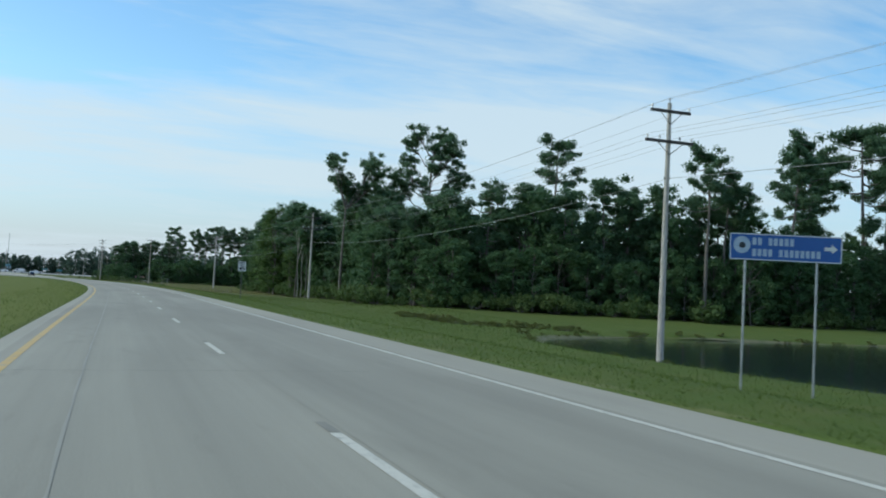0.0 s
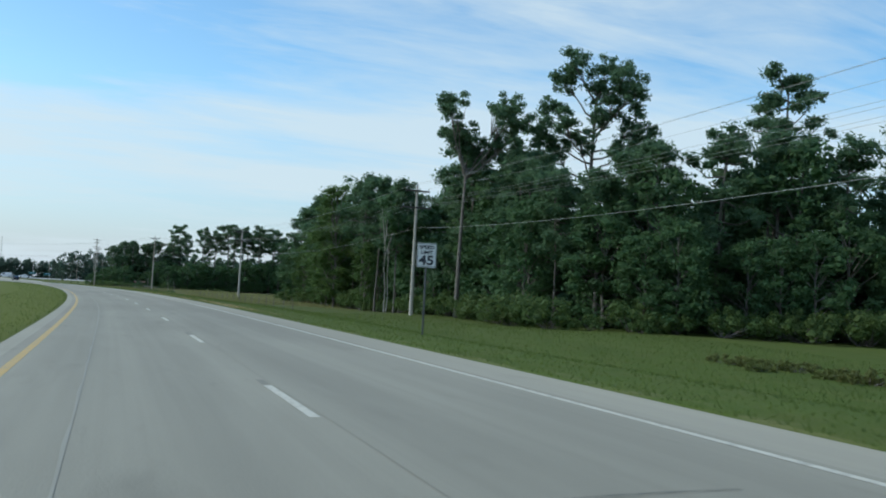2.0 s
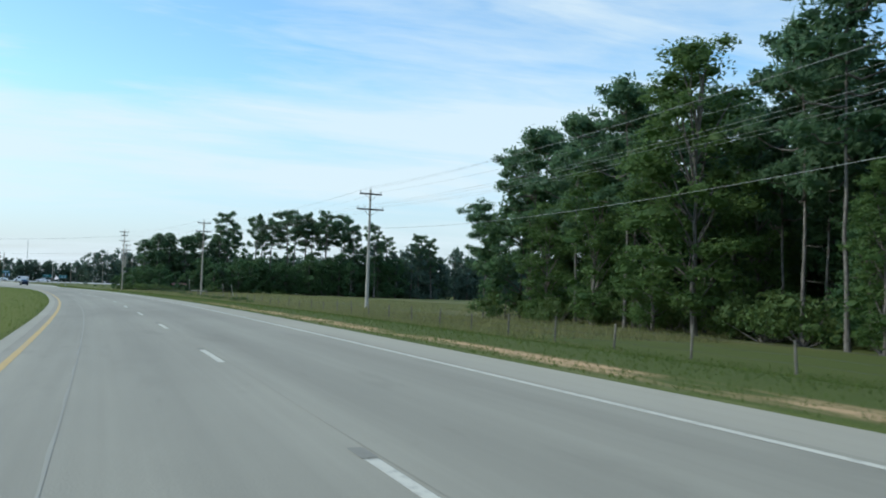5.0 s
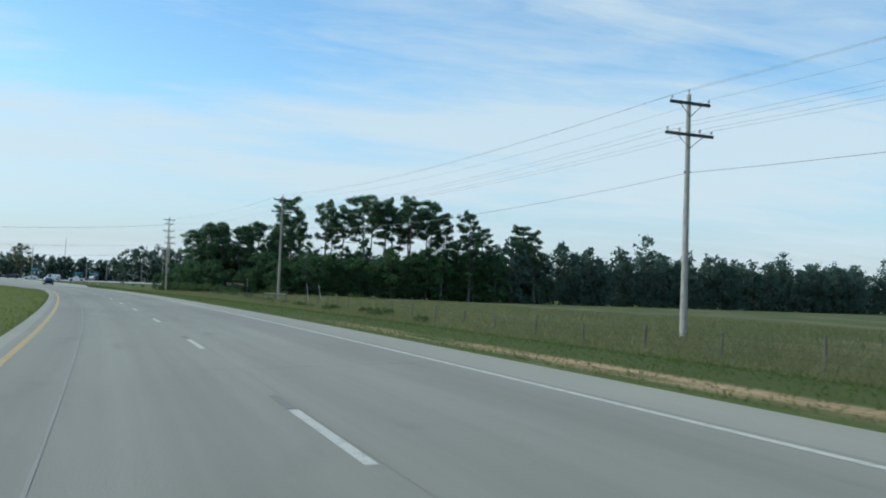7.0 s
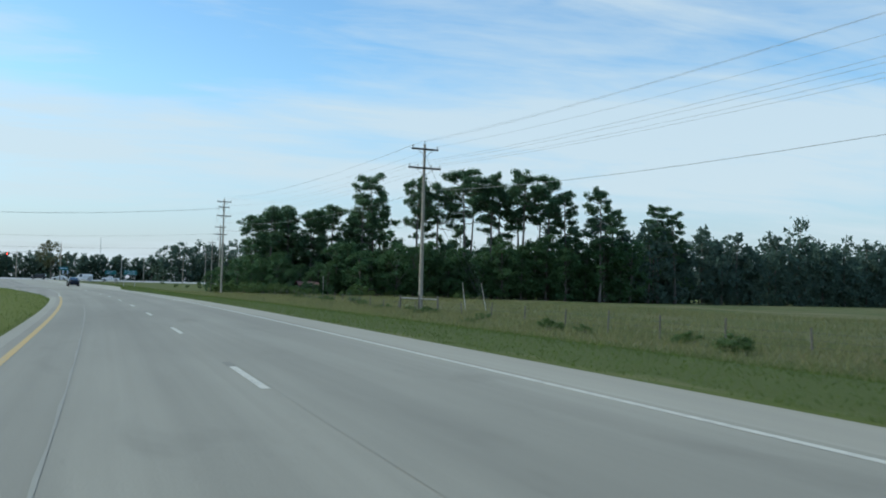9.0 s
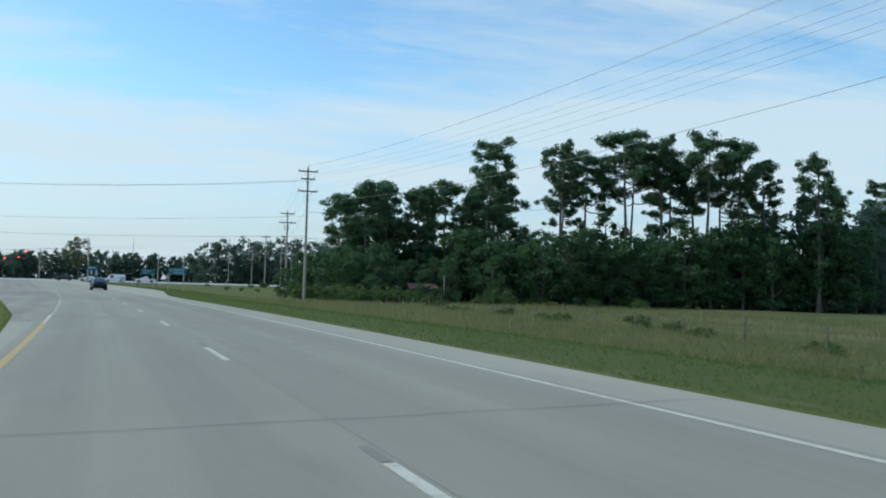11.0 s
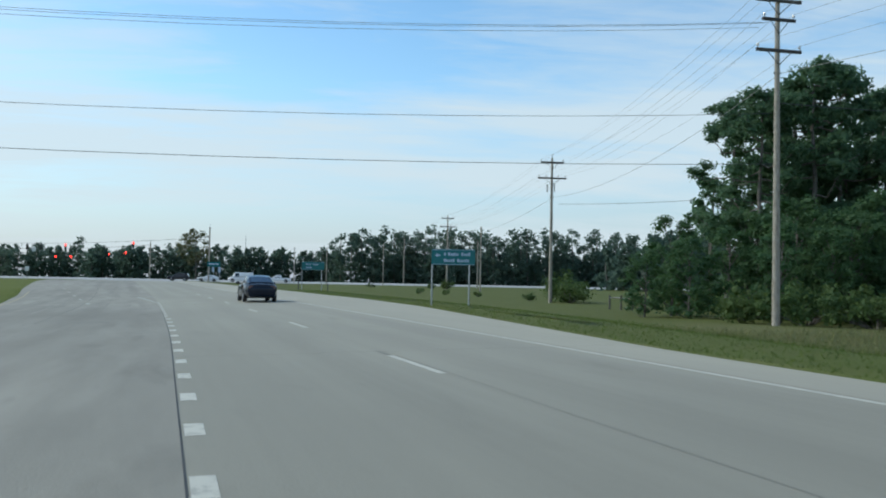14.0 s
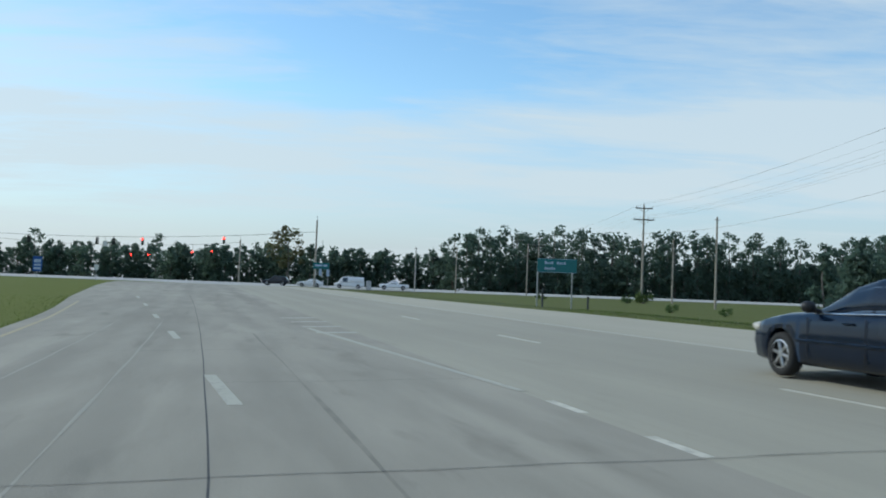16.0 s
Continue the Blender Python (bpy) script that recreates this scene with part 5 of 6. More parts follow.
# green guide signs before the crossing
for name, x, y, z, w, h, turn, rows_, arr in (
        ("guide_sign", -9.6, 349.3, 2.42, 1.95, 0.70, -14, [(-0.42, -0.34, 0.06, 0.20), (-0.24, -0.14, 0.06, 0.21), (-0.12, -0.03, 0.06, 0.17), (-0.01, 0.08, 0.06, 0.19), (0.10, 0.14, 0.06, 0.21), (0.16, 0.24, 0.06, 0.17), (0.36, 0.46, 0.06, 0.21), (0.48, 0.56, 0.06, 0.17), (0.58, 0.66, 0.06, 0.17), (0.68, 0.76, 0.06, 0.21), (-0.42, -0.33, -0.22, -0.07), (-0.31, -0.23, -0.22, -0.11), (-0.21, -0.13, -0.22, -0.11), (-0.11, -0.05, -0.22, -0.08), (-0.03, 0.06, -0.22, -0.07), (0.18, 0.28, -0.22, -0.07), (0.30, 0.38, -0.22, -0.11), (0.40, 0.46, -0.22, -0.11), (0.48, 0.56, -0.22, -0.11), (0.58, 0.61, -0.22, -0.07), (0.63, 0.71, -0.22, -0.11)], -0.7),
        ("guide_sign", -16.3, 400.6, 2.75, 2.25, 0.80, -10, [(-0.7, -0.58, 0.08, 0.24), (-0.55, -0.46, 0.08, 0.20), (-0.43, -0.34, 0.08, 0.20), (-0.31, -0.22, 0.08, 0.24), (0.0, 0.12, 0.08, 0.24), (0.15, 0.24, 0.08, 0.20), (0.27, 0.36, 0.08, 0.20), (0.39, 0.48, 0.08, 0.24), (-0.7, -0.6, -0.24, -0.08), (-0.57, -0.48, -0.24, -0.12), (-0.45, -0.36, -0.24, -0.12), (-0.33, -0.24, -0.24, -0.08), (-0.2, -0.1, -0.24, -0.12)], None)):
    sign = tagged(new(name), "teal green guide sign with pale writing on two steel posts", "road sign", "green guide signs")
    sign.matrix_basis = pose(x, y, z, 0, 0, turn)
    part("panel", plate(w, h, 0.04), M["green_sign"], sign, "teal green sheet panel")
    for x0, z0, x1, z1 in ((-w / 2 + 0.02, h / 2 - 0.035, w / 2 - 0.02, h / 2 - 0.015), (-w / 2 + 0.02, -h / 2 + 0.015, w / 2 - 0.02, -h / 2 + 0.035)):
        part("border", boxes((x0, -0.005, z0, x1, -0.002, z1)), M["dull_sign"], sign)
    bars(rows_, M["dull_sign"], sign)
    if arr is not None:
        arrow(M["dull_sign"], sign, arr, 0.08, 0.12, -1)
    gl = ground_at(x, y) - z - 0.3
    legs(sign, (-w / 2 + 0.03, w / 2 - 0.25), h / 2 - 0.05, gl, 0.038, "steel")
for x, y, h in ((-17.6, 397.5, 1.0), (-14.8, 399.0, 0.9)):
    root = tagged(new("marker_post"), "short dark marker post in the mown grass", "post", "marker posts")
    root.matrix_basis = pose(x, y, ground_at(x, y))
    part("shaft", boxes((-0.05, -0.03, -0.2, 0.05, 0.03, h), bevel=0.01), M["dark_steel"], root)

# ---- side road and crossing ----


def side_road_line(x):
    return 521.0 - 0.02 * x - 0.00008 * np.maximum(x, 0) ** 2


xs = np.arange(-420, 321, 6.0)
v, f = [], []
for x in xs:
    for d in (-7.5, -2.5, 2.5, 7.5):
        v.append((x, side_road_line(x) + d, 0.90 + 0.0293 * d))
f = [(i * 4 + j, (i + 1) * 4 + j, (i + 1) * 4 + j + 1, i * 4 + j + 1) for i in range(len(xs) - 1) for j in range(3)]
side = tagged(new("side_road", mesh_np("side_road", v, f, [M["far_road"]])), "pale concrete side road crossing beyond the signals", "road", kind="structure")
v = [(-58, 486, 0.72), (-22, 483, 0.72), (-16, 514.5, 0.70), (-72, 514.5, 0.70)]
apron = hung("crossing_apron", mesh_np("crossing_apron", v, [(0, 1, 2, 3)], [M["far_road"]]), side)


def signal_head(x, y, wire_z, z, lit, turn=0.0):
    """A three-lens signal hung from a span wire; lit: the red lens glows."""
    root = tagged(new("traffic_signal"), "black three-lens traffic signal showing red, hung from a span wire" if lit else "black traffic signal seen from behind, hung from a span wire", "traffic signal", "signals over the crossing")
    root.matrix_basis = pose(x, y, z, 0, 0, turn)
    part("housing", boxes((-0.19, 0.0, -0.55, 0.19, 0.22, 0.55), bevel=0.03), M["signal"], root)
    bm = bmesh.new()
    rod(bm, (0, 0.0, 0.5), (0, 0.0, wire_z - z + 0.12), 0.03, sides=6)
    box(bm, -0.07, -0.07, wire_z - z - 0.06, 0.07, 0.07, wire_z - z + 0.06)
    part("hanger", bm, M["dark_steel"], root)
    for k, mat in enumerate(("red_glow" if lit else "signal", "amber_off", "green_off")):
        zc = 0.36 - 0.36 * k
        bm = bmesh.new()
        rod(bm, (0, 0.0, zc), (0, -0.02, zc), 0.15, sides=14)
        part("lens", bm, M[mat], root, "glowing red lens" if mat == "red_glow" else "")
        bm = bmesh.new()
        bmesh.ops.create_cone(bm, segments=14, radius1=0.17, radius2=0.17, depth=0.2, matrix=Matrix.Translation((0, -0.11, zc)) @ Euler((radians(90), 0, 0)).to_matrix().to_4x4())
        bmesh.ops.delete(bm, geom=[q for q in bm.verts if q.co.z < zc - 0.12], context="VERTS")
        part("visor", bm, M["signal"], root)


def sag_z(a, b, sag, x):
    t = (x - a[0]) / (b[0] - a[0])
    return a[2] + (b[2] - a[2]) * t - 4 * sag * t * (1 - t)


near_a, near_b = (-38.2, 499.5, 9.85), (-118.0, 504.2, 9.0)
far_a, far_b = (-57.3, 541.2, 9.4), (-112.2, 546.0, 8.8)
wire(near_a, near_b, 1.75, 0.03, M["cable"], "dark span wire carrying traffic signals", "span_wire")
wire(far_a, far_b, 1.2, 0.03, M["cable"], "dark span wire carrying traffic signals", "span_wire")
for x, lit in ((-85.2, False), (-74.0, False), (-71.3, False), (-66.6, True), (-53.3, True)):
    y = near_a[1] + (near_b[1] - near_a[1]) * (x - near_a[0]) / (near_b[0] - near_a[0])
    wz = sag_z(near_a, near_b, 1.75, x)
    signal_head(x, y, wz, wz - 0.75, lit, 0 if lit else 90)
for x, z in ((-80.0, 5.7), (-76.4, 5.8), (-67.2, 6.6), (-63.2, 7.0)):
    signal_head(x, far_a[1] + (far_b[1] - far_a[1]) * (x - far_a[0]) / (far_b[0] - far_a[0]), sag_z(far_a, far_b, 1.2, x), z, True)
for x, y, h in ((-38.2, 499.5, 11.8), (-57.3, 541.2, 10.0), (-118.0, 504.2, 10.0), (-112.2, 546.0, 9.6)):
    root = tagged(new("signal_pole"), "tall brown wooden pole holding the signals' span wire", "utility pole", "signal poles")
    root.matrix_basis = pose(x, y, ground_at(x, y))
    bm = bmesh.new()
    rod(bm, (0, 0, -0.3), (0, 0, h - ground_at(x, y)), 0.2, 0.13, 10)
    part("shaft", bm, M["old_pole"], root)
    bm = bmesh.new()
    rod(bm, (0, 0, h - ground_at(x, y)), (0, 0, h - ground_at(x, y) + 0.7), 0.03, sides=6)
    part("mast", bm, M["steel"], root)
sq = tagged(new("lane_sign"), "small white square sign hung from the span wire", "road sign")
sq.matrix_basis = pose(-72.7, 501.51, 6.6)
part("panel", plate(0.75, 0.9, 0.04), M["white_sign"], sq)
part("hanger", boxes((-0.02, 0.005, 0.4, 0.02, 0.035, 1.25)), M["dark_steel"], sq)
name_sign = tagged(new("street_sign"), "teal green street sign fixed to the signal pole", "road sign")
name_sign.matrix_basis = pose(-37.2, 499.1, 4.3)
part("panel", plate(2.6, 1.0, 0.05), M["green_sign"], name_sign)
bars([(-1.0, 0.2, -0.1, 0.2), (0.35, 0.95, -0.1, 0.2)], M["dull_sign"], name_sign)
for dx in (-0.1, 1.15):
    part("panel", plate(0.5, 1.1, 0.04), M["dull_sign"], name_sign, "pale regulatory panel", m=Matrix.Translation((dx, 0, -1.1)))
legs(name_sign, (1.15, -0.9), 0.4, ground_at(-37, 499) - 4.5, 0.05)
for x, y, w, h, z, mat in ((-83.5, 502.0, 1.5, 2.4, 2.9, "blue_sign"), (-73.9, 501.5, 0.75, 0.9, 2.7, "white_sign"), (-92.0, 503.0, 0.3, 0.9, 3.0, "signal")):
    s_ = tagged(new("roadside_sign"), "small roadside sign standing by the crossing", "road sign", "signs by the crossing")
    s_.matrix_basis = pose(x, y, z)
    part("panel", plate(w, h, 0.03), M[mat], s_)
    if mat == "blue_sign":
        bars([(-0.55, 0.55, 0.2, 0.75), (-0.55, 0.55, -0.35, 0.0), (-0.55, 0.55, -0.95, -0.55)], M["dull_sign"], s_)
    legs(s_, (0.0,), h / 2, ground_at(x, y) - z - 0.3, 0.04)
cab = tagged(new("control_cabinet"), "grey steel signal control cabinet on the verge", "cabinet")
cab.matrix_basis = pose(-29.3, 497.0, ground_at(-29.3, 497.0))
part("body", boxes((-0.4, -0.3, -0.05, 0.4, 0.3, 1.5), bevel=0.03), M["steel"], cab)
part("door", boxes((-0.34, -0.315, 0.15, 0.34, -0.303, 1.4), bevel=0.004), M["steel"], cab)

# ---- sheds in front of the grove ----


def shed(x, y, w, d, h, roof, turn, label):
    root = tagged(new("shed"), label, "shed")
    root.matrix_basis = pose(x, y, ground_at(x, y), 0, 0, turn)
    part("wall", boxes((-w / 2, -d / 2, -0.1, w / 2, -d / 2 + 0.08, h)), M["shed"], root)
    part("wall", boxes((-w / 2, d / 2 - 0.08, -0.1, w / 2, d / 2, h)), M["shed"], root)
    part("wall", boxes((-w / 2, -d / 2 + 0.08, -0.1, -w / 2 + 0.08, d / 2 - 0.08, h)), M["shed"], root)
    part("wall", boxes((w / 2 - 0.08, -d / 2 + 0.08, -0.1, w / 2, d / 2 - 0.08, h)), M["shed"], root)
    for sgn in (-1, 1):
        bm = bmesh.new()
        box(bm, -w / 2 - 0.3, 0, -0.03, w / 2 + 0.3, d / 2 / math.cos(0.35) + 0.35, 0.03, m=Matrix.Translation((0, 0, h + math.tan(0.35) * d / 2)) @ Euler((-0.35 if sgn > 0 else 0.35, 0, 0)).to_matrix().to_4x4() @ Matrix.Diagonal((1, sgn, 1, 1)))
        bmesh.ops.recalc_face_normals(bm, faces=bm.faces)
        part("roof", bm, M[roof], root, "rusty tin roof")


shed(17.2, 347.6, 2.9, 2.6, 1.75, "rust", 8, "small dark shed with a rusty red tin roof under the trees")
shed(27.2, 348.6, 3.6, 2.8, 1.2, "shed", 12, "low grey shed half hidden by the grass")
pole_w = tagged(new("white_post"), "short pale post beside the shed", "post")
pole_w.matrix_basis = pose(19.6, 346.0, ground_at(19.6, 346))
bm = bmesh.new()
rod(bm, (0, 0, -0.2), (0, 0, 3.2), 0.06, 0.05, 8)
part("shaft", bm, M["pole"], pole_w)

# ---- vehicles ----


def lofted(ys, section, close=True):
    """A skin over half sections mirrored in x: section(y) gives rows of x, z from the bottom centre round to the top centre."""
    half = [np.asarray(section(y), float) for y in ys]
    k = len(half[0])
    v = []
    for y, h in zip(ys, half):
        v += [(x, y, z) for x, z in h] + [(-x, y, z) for x, z in h[1:-1][::-1]]
    n = 2 * k - 2
    f = [(i * n + j, i * n + (j + 1) % n, (i + 1) * n + (j + 1) % n, (i + 1) * n + j) for i in range(len(ys) - 1) for j in range(n)]
    bm = bmesh.new()
    bv = [bm.verts.new(p) for p in v]
    for q in f:
        bm.faces.new([bv[i] for i in q])
    if close:
        bm.faces.new(bv[:n])
        bm.faces.new(bv[-n:][::-1])
    bmesh.ops.recalc_face_normals(bm, faces=bm.faces)
    return bm


def wheel(parent, x, y, r, side, spokes=6):
    """Tyre and spoked rim; side is +1 for the right of the car."""
    w = tagged(new("wheel"), "black tyre on a bright alloy rim")
    w.parent = parent
    w.matrix_basis = pose(x, y, r, 0, 0, 0 if side > 0 else 180)
    prof = [(-0.10, r * 0.66), (-0.105, r * 0.80), (-0.095, r * 0.95), (-0.06, r), (0.06, r), (0.095, r * 0.95), (0.105, r * 0.80), (0.10, r * 0.66), (0.085, r * 0.64), (-0.085, r * 0.64)]
    n = 32
    v = [(px, math.cos(a) * pr, math.sin(a) * pr) for a in np.arange(n) * 2 * np.pi / n for px, pr in prof]
    m = len(prof)
    f = [(i * m + j, i * m + (j + 1) % m, ((i + 1) % n) * m + (j + 1) % m, ((i + 1) % n) * m + j) for i in range(n) for j in range(m)]
    hung("tyre", mesh_np("tyre", v, f, [M["tyre"]], True), w)
    bm = bmesh.new()
    for a, b, r0, r1 in ((0.03, 0.10, r * 0.66, r * 0.66), (0.098, 0.104, r * 0.66, r * 0.60)):
        bmesh.ops.create_cone(bm, segments=32, radius1=r0, radius2=r1, depth=b - a, matrix=Matrix.Translation(((a + b) / 2, 0, 0)) @ Euler((0, radians(90), 0)).to_matrix().to_4x4())
    rod(bm, (0.04, 0, 0), (0.10, 0, 0), r * 0.17, r * 0.13, 14)
    for k in range(spokes):
        a = 2 * math.pi * k / spokes + 0.3
        box(bm, 0.05, -0.023, r * 0.1, 0.092, 0.023, r * 0.65, m=Euler((a, 0, 0)).to_matrix().to_4x4(), bevel=0.01)
    part("rim", bm, M["alloy"], w, "bright spoked alloy rim")
    bm = bmesh.new()
    rod(bm, (-0.02, 0, 0), (0.02, 0, 0), r * 0.6, sides=20)
    part("brake_disc", bm, M["dark_steel"], w)


def car(name, label, x, y, z, turn, table, cabin, axles, paint_mat, r=0.32):
    """A vehicle from tables of its side view. table rows: y, half width, sill, shoulder, top; cabin rows: y, belt, roof, half width at belt and roof."""
    root = tagged(new(name), label, name.replace("_", " ") if name == "van" else "pickup truck" if name == "pickup_truck" else "car")
    root.matrix_basis = pose(x, y, z, 0, 0, turn)
    t = np.array(table)
    col = lambda y_, k: float(np.interp(y_, t[:, 0], t[:, k]))
    ys = np.unique(np.concatenate([np.arange(t[0, 0], t[-1, 0], 0.06), t[:, 0]] + [np.arange(a - r - 0.09, a + r + 0.09, 0.025) for a in axles]))
    ys = ys[(ys >= t[0, 0]) & (ys <= t[-1, 0])]

    def sect(y_):
        hw, lo, sh, top = (col(y_, k) for k in (1, 2, 3, 4))
        arch = max([0.0] + [math.sqrt(max(0, (r + 0.055) ** 2 - (y_ - a) ** 2)) + r for a in axles if abs(y_ - a) < r + 0.055])
        pts = [(0, lo), (hw * 0.80, lo), (hw * 0.94, lo + 0.05), (hw * 0.985, lo + 0.20), (hw, (lo + sh) / 2 + 0.03), (hw * 0.99, sh - 0.10), (hw * 0.945, sh), (hw * 0.76, sh + (top - sh) * 0.62), (hw * 0.4, top - 0.008), (0, top)]
        return [(px, max(pz, arch) if k < 6 else max(pz, arch * 0.98 if k < 7 else pz)) for k, (px, pz) in enumerate(pts)]

    part("body", lofted(ys, sect), M[paint_mat], root, smooth=True)
    c = np.array(cabin)
    cc = lambda y_, k: float(np.interp(y_, c[:, 0], c[:, k]))
    cy = np.unique(np.concatenate([np.arange(c[0, 0], c[-1, 0], 0.08), c[:, 0]]))

    def cab_sect(y_):
        belt, roof, wb, wr = (cc(y_, k) for k in (1, 2, 3, 4))
        k = min(1.0, max(0.0, (roof - belt) / 0.25))
        return [(0, belt - 0.05), (wb, belt - 0.04), (wb + (wr - wb) * 0.5, belt + (roof - belt) * 0.5 - 0.01), (wr, max(belt, roof - 0.07 * k)), (wr * 0.93, max(belt, roof - 0.025 * k)), (wr * 0.6, roof), (0, roof + 0.015 * k)]

    part("cabin", lofted(cy, cab_sect), M[paint_mat], root, "painted roof and pillars", smooth=True)

    def side_pt(y_, u, sgn, off=0.007):
        belt, roof, wb, wr = (cc(y_, k) for k in (1, 2, 3, 4))
        top = max(belt, roof - 0.07)
        return (sgn * (wb + (wr - wb) * u + off), y_, belt - 0.04 + (top - belt + 0.04) * u)

    roofs = [row for row in cabin if row[2] > row[1] + 0.3]
    yr0, yr1 = roofs[0][0], roofs[-1][0]
    y0, y1 = cabin[0][0], cabin[-1][0]
    return root, side_pt, cc, (y0, yr0, yr1, y1)


def pane(name, grid, mat, parent, label=""):
    """A pane from a grid of points."""
    n, k = len(grid), len(grid[0])
    v = [p for row in grid for p in row]
    f = [(i * k + j, i * k + j + 1, (i + 1) * k + j + 1, (i + 1) * k + j) for i in range(n - 1) for j in range(k - 1)]
    return hung(name, mesh_np(name, v, f, [mat], True), parent, label)


def glaze(root, side_pt, cc, ends, sides, front=True, back=True):
    """Side windows between given places, windscreen and rear window."""
    y0, yr0, yr1, y1 = ends
    for a, b in sides:
        for sgn in (-1, 1):
            rows_ = []
            for y_ in np.linspace(a, b, 9):
                rows_.append([side_pt(float(y_), u, sgn) for u in (0.14, 0.4, 0.66, 0.90)])
            pane("window", rows_, M["glass"], root, "dark tinted side window")
    for on, ya, yb, nm in ((front, y1 - 0.06, yr1 + 0.05, "windscreen"), (back, y0 + 0.06, yr0 - 0.05, "rear_window")):
        if not on:
            continue
        rows_ = []
        for y_ in np.linspace(ya, yb, 6):
            y_ = float(y_)
            roof, wr = cc(y_, 2), cc(y_, 4)
            rows_.append([(wr * u, y_ + (0.006 if ya > yb else -0.006), roof + 0.020 - 0.02 * abs(u) ** 3) for u in (-0.86, -0.45, 0, 0.45, 0.86)])
        pane(nm, rows_, M["glass"], root, "dark tinted window")


SEDAN = [(-2.43, 0.60, 0.40, 0.78, 0.84), (-2.36, 0.72, 0.32, 0.88, 0.95), (-2.0, 0.83, 0.26, 0.93, 1.03), (-1.35, 0.88, 0.21, 0.945, 1.04), (-0.5, 0.895, 0.19, 0.93, 0.99), (0.5, 0.895, 0.19, 0.91, 0.98),
         (1.0, 0.892, 0.19, 0.895, 0.985), (1.45, 0.885, 0.20, 0.865, 0.95), (1.9, 0.85, 0.20, 0.80, 0.88), (2.2, 0.77, 0.20, 0.73, 0.80), (2.36, 0.66, 0.22, 0.64, 0.71), (2.43, 0.54, 0.29, 0.56, 0.62)]
SEDAN_CAB = [(-2.05, 1.00, 1.03, 0.70, 0.62), (-1.35, 0.97, 1.35, 0.79, 0.60), (-0.80, 0.96, 1.435, 0.81, 0.61), (-0.30, 0.95, 1.43, 0.81, 0.61), (0.12, 0.94, 1.33, 0.80, 0.61), (0.86, 0.93, 0.97, 0.76, 0.66)]


def sedan(label, s, lat, paint_mat, xyz=None, turn=None):
    if xyz is None:
        x, y = plan(s, lat)
        xyz, turn = (float(x), float(y), float(road_z(s, lat)) + 0.004), math.degrees(float(np.interp(s, S_ALL, H_ALL)))
    root, side_pt, cc, ends = car("car", label, *xyz, turn, SEDAN, SEDAN_CAB, (1.40, -1.36), paint_mat)
    glaze(root, side_pt, cc, ends, ((0.56, -0.42), (-0.47, -1.30)))
    for ya in (1.40, -1.36):
        for sgn in (-1, 1):
            wheel(root, sgn * 0.775, ya, 0.32, sgn)
    for sgn in (-1, 1):
        pts = [(sgn * (float(np.interp(y_, [r_[0] for r_ in SEDAN_CAB], [r_[3] for r_ in SEDAN_CAB])) + 0.035), y_, float(np.interp(y_, [r_[0] for r_ in SEDAN_CAB], [r_[1] for r_ in SEDAN_CAB])) + 0.0) for y_ in np.linspace(-1.6, 0.72, 12)]
        v, f_ = tube_arrays(pts, np.full(12, 0.013), 6)
        hung("belt_trim", mesh_np("belt_trim", v, f_, [M["chrome"]], True), root, "thin chrome trim")
        bm = bmesh.new()
        bmesh.ops.create_uvsphere(bm, u_segments=14, v_segments=8, radius=1.0, matrix=Matrix.Translation((sgn * 0.97, 0.62, 1.02)) @ Matrix.Diagonal((0.115, 0.085, 0.085, 1)))
        rod(bm, (sgn * 0.80, 0.58, 0.955), (sgn * 0.92, 0.62, 0.99), 0.04, sides=6)
        part("mirror", bm, M["plastic"] if paint_mat == "navy" else M[paint_mat], root, "black door mirror", smooth=True)
        for ya in (-0.12, -1.05):
            part("door_handle", boxes((sgn * 0.905 - 0.012, ya - 0.10, 0.80, sgn * 0.905 + 0.012, ya + 0.10, 0.835), bevel=0.008), M[paint_mat], root, "door handle")
        for ya, ztop in ((-0.44, 0.93), (0.74, 0.91), (-1.12, 0.93)):
            part("door_gap", boxes((sgn * 0.893 - 0.006, ya - 0.004, 0.30 if ya > -1 else 0.70, sgn * 0.893 + 0.006, ya + 0.004, ztop - 0.04)), M["plastic"], root)
        part("side_moulding", boxes((sgn * 0.897 - 0.01, -1.0, 0.52, sgn * 0.897 + 0.01, 0.98, 0.565), bevel=0.008), M[paint_mat], root, "body-colour side moulding")
        bm = bmesh.new()
        bmesh.ops.create_uvsphere(bm, u_segments=16, v_segments=10, radius=1.0, matrix=Matrix.Translation((sgn * 0.635, 2.13, 0.665)) @ Euler((0.25, 0, sgn * -0.55)).to_matrix().to_4x4() @ Matrix.Diagonal((0.17, 0.20, 0.085, 1)))
        part("headlight", bm, M["lamp"], root, "clear headlight", smooth=True)
        part("tail_light", boxes((sgn * 0.56 - 0.13, -2.41, 0.72, sgn * 0.56 + 0.13, -2.33, 0.88), bevel=0.02), M["rust"], root, "red tail light")
    part("grille", boxes((-0.42, 2.385, 0.50, 0.42, 2.425, 0.60), bevel=0.01), M["plastic"], root)
    return root


# the navy saloon in the outer lane
sedan("dark navy four-door car with bright alloy wheels", 370.55 - 1.40, -1.70, "navy")

